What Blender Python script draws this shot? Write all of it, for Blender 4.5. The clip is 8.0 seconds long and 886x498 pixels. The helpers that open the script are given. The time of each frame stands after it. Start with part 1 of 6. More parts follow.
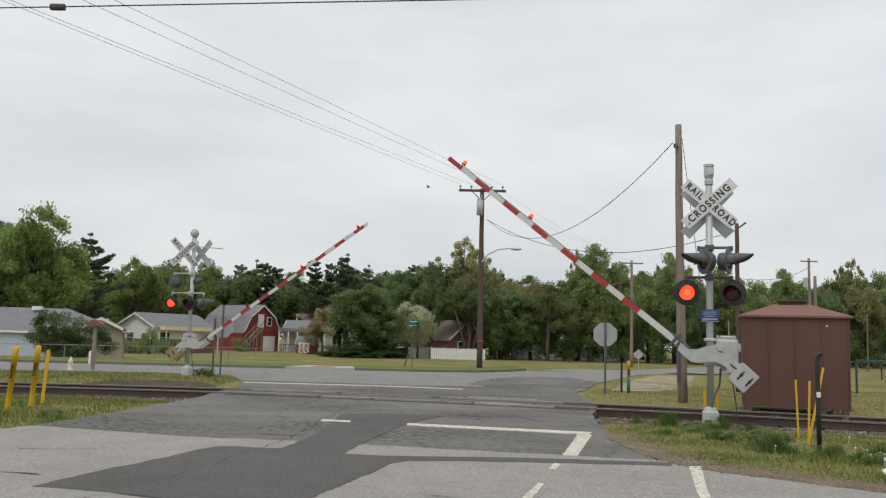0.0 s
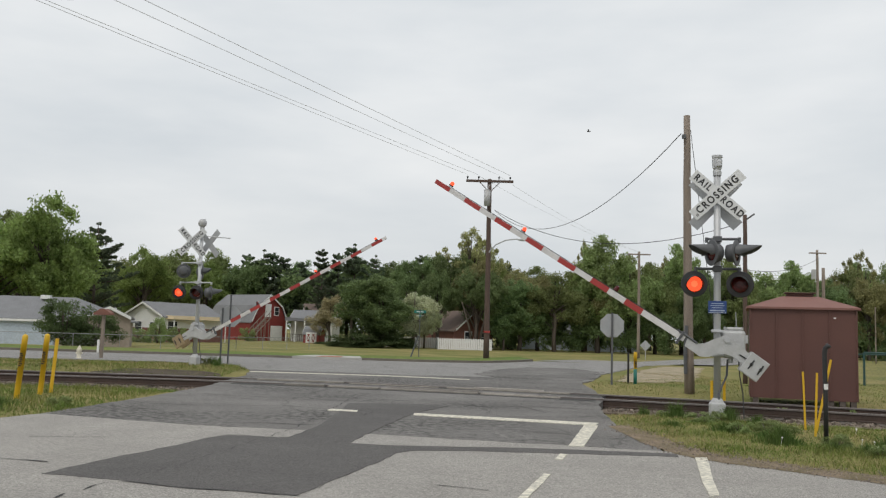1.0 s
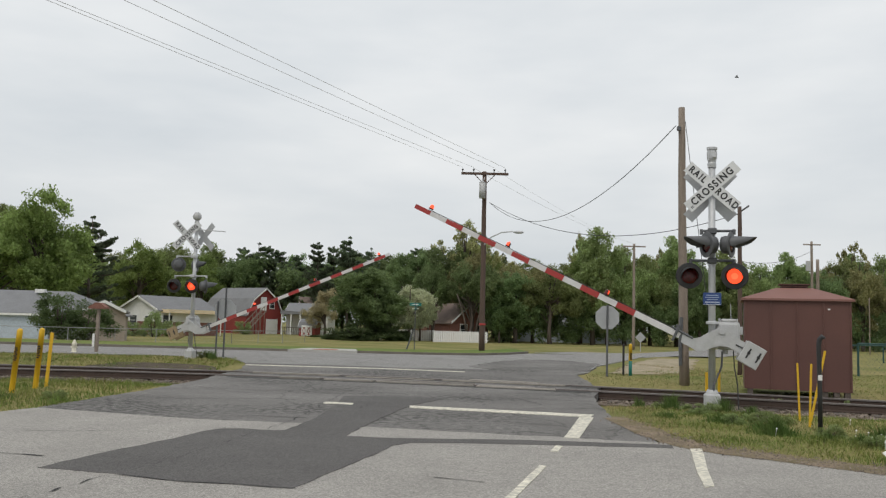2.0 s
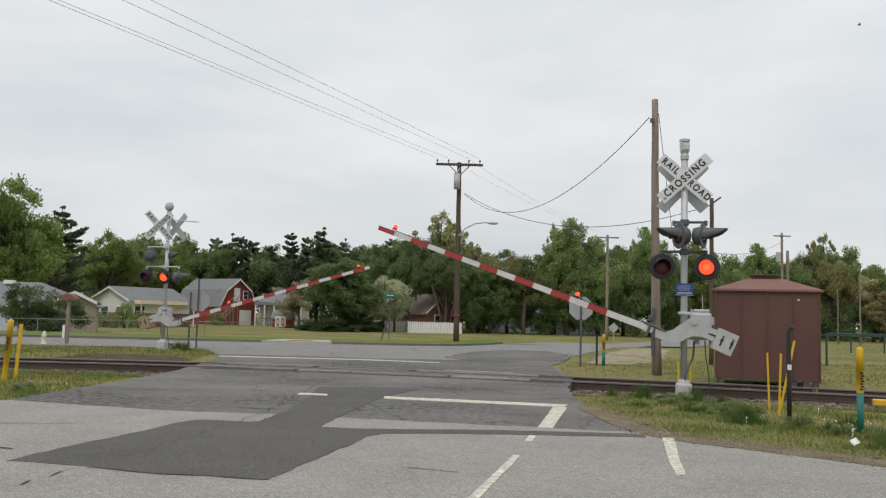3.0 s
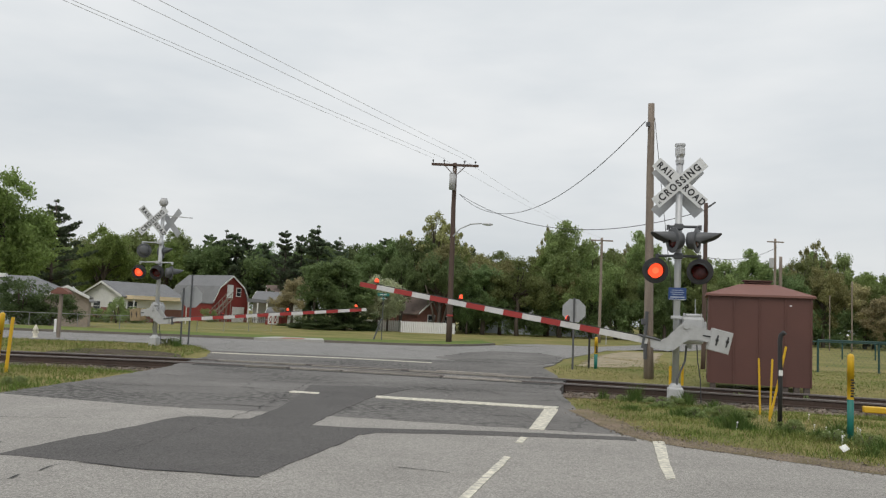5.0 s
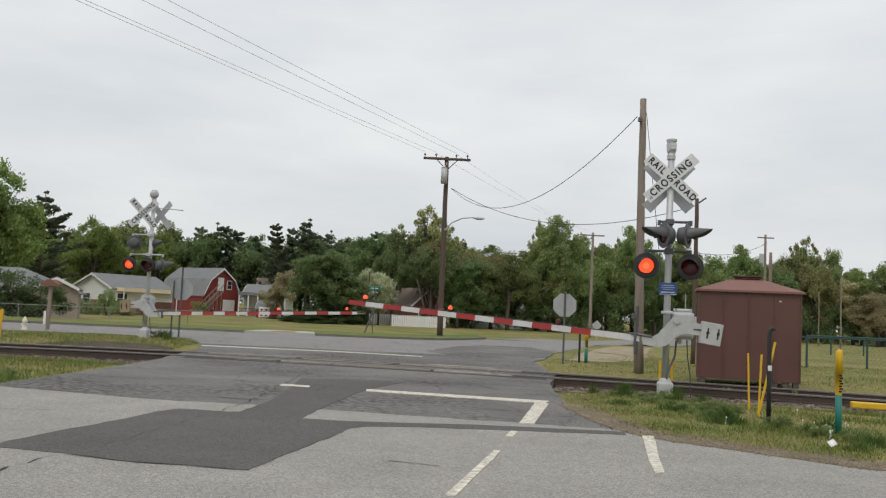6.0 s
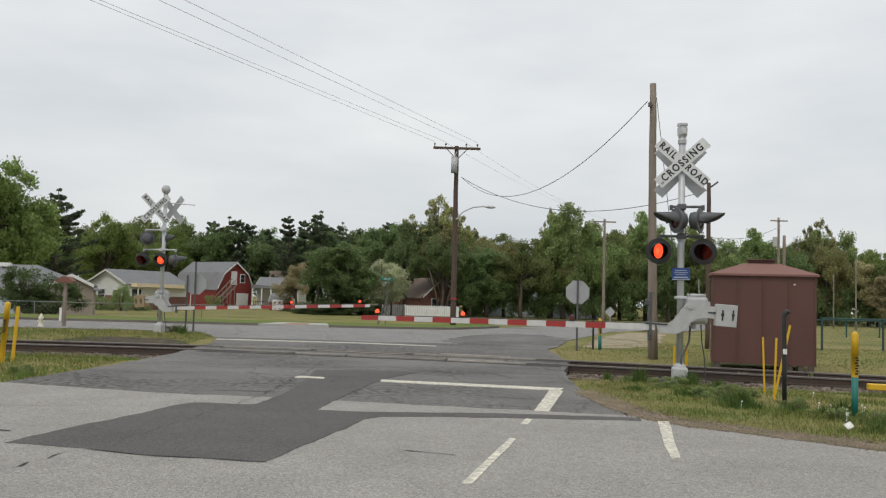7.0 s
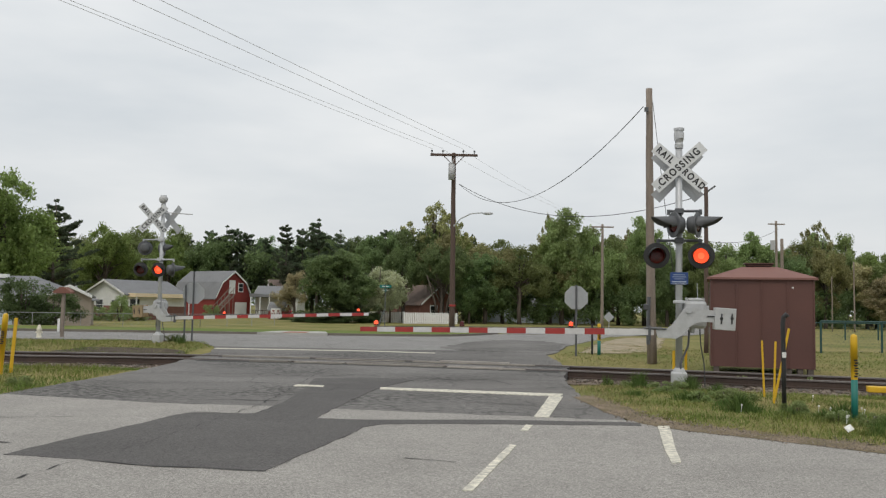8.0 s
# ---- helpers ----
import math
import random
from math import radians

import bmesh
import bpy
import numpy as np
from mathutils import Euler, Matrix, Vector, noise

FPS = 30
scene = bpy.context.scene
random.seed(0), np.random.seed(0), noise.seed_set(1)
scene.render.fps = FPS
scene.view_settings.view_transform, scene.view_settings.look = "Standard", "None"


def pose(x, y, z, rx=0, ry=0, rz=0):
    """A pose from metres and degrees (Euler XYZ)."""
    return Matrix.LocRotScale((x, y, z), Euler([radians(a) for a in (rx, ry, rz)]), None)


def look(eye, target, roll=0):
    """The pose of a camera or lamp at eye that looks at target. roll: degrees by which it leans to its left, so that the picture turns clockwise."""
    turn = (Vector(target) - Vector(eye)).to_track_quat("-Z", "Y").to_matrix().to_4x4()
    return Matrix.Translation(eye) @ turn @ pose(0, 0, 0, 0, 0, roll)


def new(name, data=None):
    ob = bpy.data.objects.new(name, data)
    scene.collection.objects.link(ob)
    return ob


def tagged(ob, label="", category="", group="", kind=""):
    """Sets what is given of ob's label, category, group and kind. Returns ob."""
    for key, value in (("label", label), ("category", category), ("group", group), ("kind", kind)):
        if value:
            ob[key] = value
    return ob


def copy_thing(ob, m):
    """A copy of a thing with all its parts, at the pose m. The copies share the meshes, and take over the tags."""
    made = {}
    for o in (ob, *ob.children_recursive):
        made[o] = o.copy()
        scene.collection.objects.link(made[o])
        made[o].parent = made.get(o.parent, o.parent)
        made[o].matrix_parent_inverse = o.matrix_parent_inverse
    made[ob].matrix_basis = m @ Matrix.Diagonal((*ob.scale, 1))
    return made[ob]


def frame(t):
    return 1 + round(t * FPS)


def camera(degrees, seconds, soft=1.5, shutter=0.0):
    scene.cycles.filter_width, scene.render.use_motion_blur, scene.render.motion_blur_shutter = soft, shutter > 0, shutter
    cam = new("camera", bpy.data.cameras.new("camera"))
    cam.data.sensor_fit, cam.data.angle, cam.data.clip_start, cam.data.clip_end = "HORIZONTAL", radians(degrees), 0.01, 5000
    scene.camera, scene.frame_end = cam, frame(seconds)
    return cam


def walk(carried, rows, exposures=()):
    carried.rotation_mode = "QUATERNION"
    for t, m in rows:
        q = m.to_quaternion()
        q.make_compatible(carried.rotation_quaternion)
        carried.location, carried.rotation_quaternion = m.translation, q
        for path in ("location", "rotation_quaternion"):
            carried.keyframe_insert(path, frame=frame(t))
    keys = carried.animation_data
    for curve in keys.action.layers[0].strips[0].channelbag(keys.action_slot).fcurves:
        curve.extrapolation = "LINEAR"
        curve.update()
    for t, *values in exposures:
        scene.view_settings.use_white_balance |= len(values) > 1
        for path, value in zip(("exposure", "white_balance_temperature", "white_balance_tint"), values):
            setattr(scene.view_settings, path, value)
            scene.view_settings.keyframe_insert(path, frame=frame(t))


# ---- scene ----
cam = camera(55.0, 8.0, soft=1.25)
EYE = (0.0, 0.0, 1.42)
walk(cam, [
    (0.0, pose(*EYE, 96.225, -1.54, 1.419)),
    (0.5, pose(*EYE, 96.275, -1.625, 1.355)),
    (1, pose(*EYE, 95.569, -1.792, 1.874)),
    (1.5, pose(*EYE, 95.349, -1.649, 2.135)),
    (3, pose(*EYE, 94.513, -1.505, -0.136)),
    (3.5, pose(*EYE, 94.672, -1.595, -0.13)),
    (4, pose(*EYE, 94.793, -1.977, -0.152)),
    (5.5, pose(*EYE, 94.354, -2.687, -0.86)),
    (6, pose(*EYE, 94.166, -2.722, -1.203)),
    (6.5, pose(*EYE, 93.812, -2.548, -1.105)),
    (7, pose(*EYE, 93.429, -1.656, -0.343)),
    (7.5, pose(*EYE, 93.687, -1.491, -0.289)),
    (8.0, pose(*EYE, 93.889, -1.058, -0.434)),
])

# ---- light ----
world = bpy.data.worlds.new("overcast")
scene.world = world
world.use_nodes = True
wt = world.node_tree
wt.nodes.clear()
sky = wt.nodes.new("ShaderNodeTexSky")
sky.sky_type, sky.sun_disc = "NISHITA", False
sky.sun_elevation, sky.sun_rotation = radians(52), radians(200)
sky.dust_density = 4.0
sky_gain = wt.nodes.new("ShaderNodeMix")
sky_gain.data_type, sky_gain.blend_type = "RGBA", "MULTIPLY"
sky_gain.inputs[0].default_value = 1.0
sky_gain.inputs[7].default_value = (0.11, 0.11, 0.11, 1)
cloud_co = wt.nodes.new("ShaderNodeTexCoord")
cloud_map = wt.nodes.new("ShaderNodeMapping")
cloud_map.inputs["Scale"].default_value = (1.0, 1.0, 3.5)
cloud_noise = wt.nodes.new("ShaderNodeTexNoise")
cloud_noise.inputs["Scale"].default_value = 2.3
cloud_noise.inputs["Detail"].default_value = 5
cloud_ramp = wt.nodes.new("ShaderNodeValToRGB")
cloud_ramp.color_ramp.elements[0].position, cloud_ramp.color_ramp.elements[0].color = 0.32, (0.665, 0.71, 0.745, 1)
cloud_ramp.color_ramp.elements[1].position, cloud_ramp.color_ramp.elements[1].color = 0.68, (0.89, 0.905, 0.908, 1)
cover = wt.nodes.new("ShaderNodeMix")
cover.data_type = "RGBA"
cover.inputs[0].default_value = 0.93
back = wt.nodes.new("ShaderNodeBackground")
back.inputs["Strength"].default_value = 1.0
wout = wt.nodes.new("ShaderNodeOutputWorld")
for a, b in ((cloud_co.outputs["Generated"], cloud_map.inputs["Vector"]), (cloud_map.outputs[0], cloud_noise.inputs["Vector"]),
             (cloud_noise.outputs["Fac"], cloud_ramp.inputs[0]), (sky.outputs[0], sky_gain.inputs[6]), (sky_gain.outputs[2], cover.inputs[6]),
             (cloud_ramp.outputs[0], cover.inputs[7]), (cover.outputs[2], back.inputs["Color"]), (back.outputs[0], wout.inputs["Surface"])):
    wt.links.new(a, b)
cloud_z = wt.nodes.new("ShaderNodeSeparateXYZ")
low = wt.nodes.new("ShaderNodeMapRange")
low.inputs["From Min"].default_value, low.inputs["From Max"].default_value = 0.03, 0.30
low.inputs["To Min"].default_value, low.inputs["To Max"].default_value = 0.925, 1.0
dim = wt.nodes.new("ShaderNodeMix")
dim.data_type, dim.blend_type = "RGBA", "MULTIPLY"
dim.inputs[0].default_value = 1.0
for a, b in ((cloud_co.outputs["Generated"], cloud_z.inputs[0]), (cloud_z.outputs["Z"], low.inputs["Value"]), (cover.outputs[2], dim.inputs[6]),
             (low.outputs[0], dim.inputs[7]), (dim.outputs[2], back.inputs["Color"])):
    wt.links.new(a, b)
sun = new("sun", bpy.data.lights.new("sun", "SUN"))
sun.data.energy, sun.data.angle, sun.data.color = 1.15, radians(25), (1.0, 0.945, 0.87)
sun.matrix_world = look((-12, -30, 50), (0, 0, 0))


# ---- materials ----
def mat(name, color, rough=0.8, second=None, scale=6.0, fine=60.0, bump=0.15, metal=0.0, mix=0.6, coord="Object", emit=None, power=0.0,
        rand="", spread=0.25, stretch=(1, 1, 1), bump_dist=0.02, grain=0.18, spec=0.5):
    """Colour with blotches and grain, relief, and a random shade for each piece."""
    m = bpy.data.materials.new(name)
    m.use_nodes = True
    t = m.node_tree
    n, l = t.nodes, t.links
    bsdf = n["Principled BSDF"]
    bsdf.inputs["Roughness"].default_value = rough
    bsdf.inputs["Metallic"].default_value = metal
    bsdf.inputs["Specular IOR Level"].default_value = spec
    if emit:
        bsdf.inputs["Base Color"].default_value = (*color, 1)
        bsdf.inputs["Emission Color"].default_value = (*emit, 1)
        bsdf.inputs["Emission Strength"].default_value = power
        return m
    co = n.new("ShaderNodeTexCoord")
    mp = n.new("ShaderNodeMapping")
    mp.inputs["Scale"].default_value = stretch
    l.new(co.outputs[coord], mp.inputs["Vector"])
    big = n.new("ShaderNodeTexNoise")
    big.inputs["Scale"].default_value, big.inputs["Detail"].default_value = scale, 6
    small = n.new("ShaderNodeTexNoise")
    small.inputs["Scale"].default_value, small.inputs["Detail"].default_value = fine, 3
    for x in (big, small):
        l.new(mp.outputs[0], x.inputs["Vector"])
    ramp = n.new("ShaderNodeMapRange")
    ramp.inputs["From Min"].default_value, ramp.inputs["From Max"].default_value = 0.35, 0.68
    l.new(big.outputs["Fac"], ramp.inputs["Value"])
    second = second or tuple(c * 0.72 for c in color)
    mx = n.new("ShaderNodeMix")
    mx.data_type = "RGBA"
    mx.inputs[6].default_value, mx.inputs[7].default_value = (*color, 1), (*second, 1)
    sc = n.new("ShaderNodeMath")
    sc.operation = "MULTIPLY"
    sc.inputs[1].default_value = mix
    l.new(ramp.outputs[0], sc.inputs[0])
    l.new(sc.outputs[0], mx.inputs[0])
    gr = n.new("ShaderNodeMapRange")
    gr.inputs["From Min"].default_value, gr.inputs["From Max"].default_value = 0.25, 0.75
    gr.inputs["To Min"].default_value, gr.inputs["To Max"].default_value = 1 - grain, 1 + grain
    l.new(small.outputs["Fac"], gr.inputs["Value"])
    ml = n.new("ShaderNodeMix")
    ml.data_type, ml.blend_type = "RGBA", "MULTIPLY"
    ml.inputs[0].default_value = 1.0
    l.new(mx.outputs[2], ml.inputs[6])
    l.new(gr.outputs[0], ml.inputs[7])
    last = ml.outputs[2]
    if rand:
        src = n.new("ShaderNodeNewGeometry").outputs["Random Per Island"] if "island" in rand else n.new("ShaderNodeObjectInfo").outputs["Random"]
        hs = n.new("ShaderNodeHueSaturation")
        mr = n.new("ShaderNodeMapRange")
        mr.inputs["To Min"].default_value, mr.inputs["To Max"].default_value = 1 - spread, 1 + spread
        l.new(src, mr.inputs["Value"])
        l.new(mr.outputs[0], hs.inputs["Value"])
        l.new(last, hs.inputs["Color"])
        last = hs.outputs[0]
        if "both" in rand:
            oi = n.new("ShaderNodeObjectInfo")
            h2 = n.new("ShaderNodeHueSaturation")
            m2, m3 = n.new("ShaderNodeMapRange"), n.new("ShaderNodeMapRange")
            m2.inputs["To Min"].default_value, m2.inputs["To Max"].default_value = 0.75, 1.25
            m3.inputs["To Min"].default_value, m3.inputs["To Max"].default_value = 0.498, 0.53
            l.new(oi.outputs["Random"], m2.inputs["Value"])
            l.new(oi.outputs["Random"], m3.inputs["Value"])
            l.new(m2.outputs[0], h2.inputs["Value"])
            l.new(m3.outputs[0], h2.inputs["Hue"])
            l.new(last, h2.inputs["Color"])
            last = h2.outputs[0]
    l.new(last, bsdf.inputs["Base Color"])
    if bump:
        bp = n.new("ShaderNodeBump")
        bp.inputs["Strength"].default_value, bp.inputs["Distance"].default_value = bump, bump_dist
        l.new(small.outputs["Fac"], bp.inputs["Height"])
        l.new(bp.outputs[0], bsdf.inputs["Normal"])
    return m


def leaf_mat(name, color, second, spread=0.35):
    m = mat(name, color, 0.65, second, scale=0.35, fine=3.0, bump=0, rand="island both", spread=spread, spec=0.25)
    t = m.node_tree
    bsdf = t.nodes["Principled BSDF"]
    trans = t.nodes.new("ShaderNodeBsdfTranslucent")
    ms = t.nodes.new("ShaderNodeMixShader")
    ms.inputs[0].default_value = 0.5
    src = bsdf.inputs["Base Color"].links[0].from_socket
    t.links.new(src, trans.inputs["Color"])
    t.links.new(bsdf.outputs[0], ms.inputs[1])
    t.links.new(trans.outputs[0], ms.inputs[2])
    t.links.new(ms.outputs[0], t.nodes["Material Output"].inputs["Surface"])
    return m


def asphalt_mat(name, color, second, crack=0.5, pits=0.0):
    """Aggregate speckle, blotches and fine cracks."""
    m = mat(name, color, 0.9, second, scale=0.45, fine=140.0, bump=0.5, mix=0.6, bump_dist=0.008, spec=0.3, grain=0.3)
    t = m.node_tree
    n, l = t.nodes, t.links
    bsdf = n["Principled BSDF"]
    src = bsdf.inputs["Base Color"].links[0].from_socket
    co = n.new("ShaderNodeTexCoord")
    wob = n.new("ShaderNodeTexNoise")
    wob.inputs["Scale"].default_value, wob.inputs["Detail"].default_value = 1.3, 4
    add = n.new("ShaderNodeVectorMath")
    add.operation = "MULTIPLY_ADD"
    add.inputs[1].default_value = (1.1, 1.1, 1.1)
    l.new(co.outputs["Object"], wob.inputs["Vector"])
    l.new(wob.outputs["Color"], add.inputs[0])
    l.new(co.outputs["Object"], add.inputs[2])
    vo = n.new("ShaderNodeTexVoronoi")
    vo.feature = "DISTANCE_TO_EDGE"
    vo.inputs["Scale"].default_value = 0.33
    l.new(add.outputs[0], vo.inputs["Vector"])
    mr = n.new("ShaderNodeMapRange")
    mr.inputs["From Max"].default_value = 0.012
    mr.inputs["To Min"].default_value = 1.0 - crack
    l.new(vo.outputs["Distance"], mr.inputs["Value"])
    speck = n.new("ShaderNodeTexVoronoi")
    speck.inputs["Scale"].default_value = 75
    l.new(co.outputs["Object"], speck.inputs["Vector"])
    sm = n.new("ShaderNodeMapRange")
    sm.inputs["To Min"].default_value, sm.inputs["To Max"].default_value = 0.58, 1.42
    l.new(speck.outputs["Color"], sm.inputs["Value"])
    wide = n.new("ShaderNodeTexNoise")
    wide.inputs["Scale"].default_value, wide.inputs["Detail"].default_value = 1.1, 4
    wm = n.new("ShaderNodeMapRange")
    wm.inputs["From Min"].default_value, wm.inputs["From Max"].default_value = 0.3, 0.7
    wm.inputs["To Min"].default_value, wm.inputs["To Max"].default_value = 0.92, 1.07
    l.new(co.outputs["Object"], wide.inputs["Vector"])
    l.new(wide.outputs["Fac"], wm.inputs["Value"])
    factors = [mr.outputs[0], sm.outputs[0], wm.outputs[0]]
    if pits:
        # worn, pitted areas where the binder is gone
        area = n.new("ShaderNodeTexNoise")
        area.inputs["Scale"].default_value, area.inputs["Detail"].default_value = 0.28, 3
        pit = n.new("ShaderNodeTexNoise")
        pit.inputs["Scale"].default_value, pit.inputs["Detail"].default_value = 9.0, 6
        am, pm = n.new("ShaderNodeMapRange"), n.new("ShaderNodeMapRange")
        am.inputs["From Min"].default_value, am.inputs["From Max"].default_value = 0.42, 0.6
        am.inputs["To Max"].default_value = pits
        pm.inputs["From Min"].default_value, pm.inputs["From Max"].default_value = 0.42, 0.6
        for x in (area, pit):
            l.new(co.outputs["Object"], x.inputs["Vector"])
        l.new(area.outputs["Fac"], am.inputs["Value"])
        l.new(pit.outputs["Fac"], pm.inputs["Value"])
        both = n.new("ShaderNodeMath")
        both.operation = "MULTIPLY"
        l.new(am.outputs[0], both.inputs[0])
        l.new(pm.outputs[0], both.inputs[1])
        inv = n.new("ShaderNodeMath")
        inv.operation, inv.inputs[0].default_value = "SUBTRACT", 1.0
        l.new(both.outputs[0], inv.inputs[1])
        factors.append(inv.outputs[0])
    for f in factors:
        ml = n.new("ShaderNodeMix")
        ml.data_type, ml.blend_type = "RGBA", "MULTIPLY"
        ml.inputs[0].default_value = 1.0
        l.new(src, ml.inputs[6])
        l.new(f, ml.inputs[7])
        src = ml.outputs[2]
    l.new(src, bsdf.inputs["Base Color"])
    return m


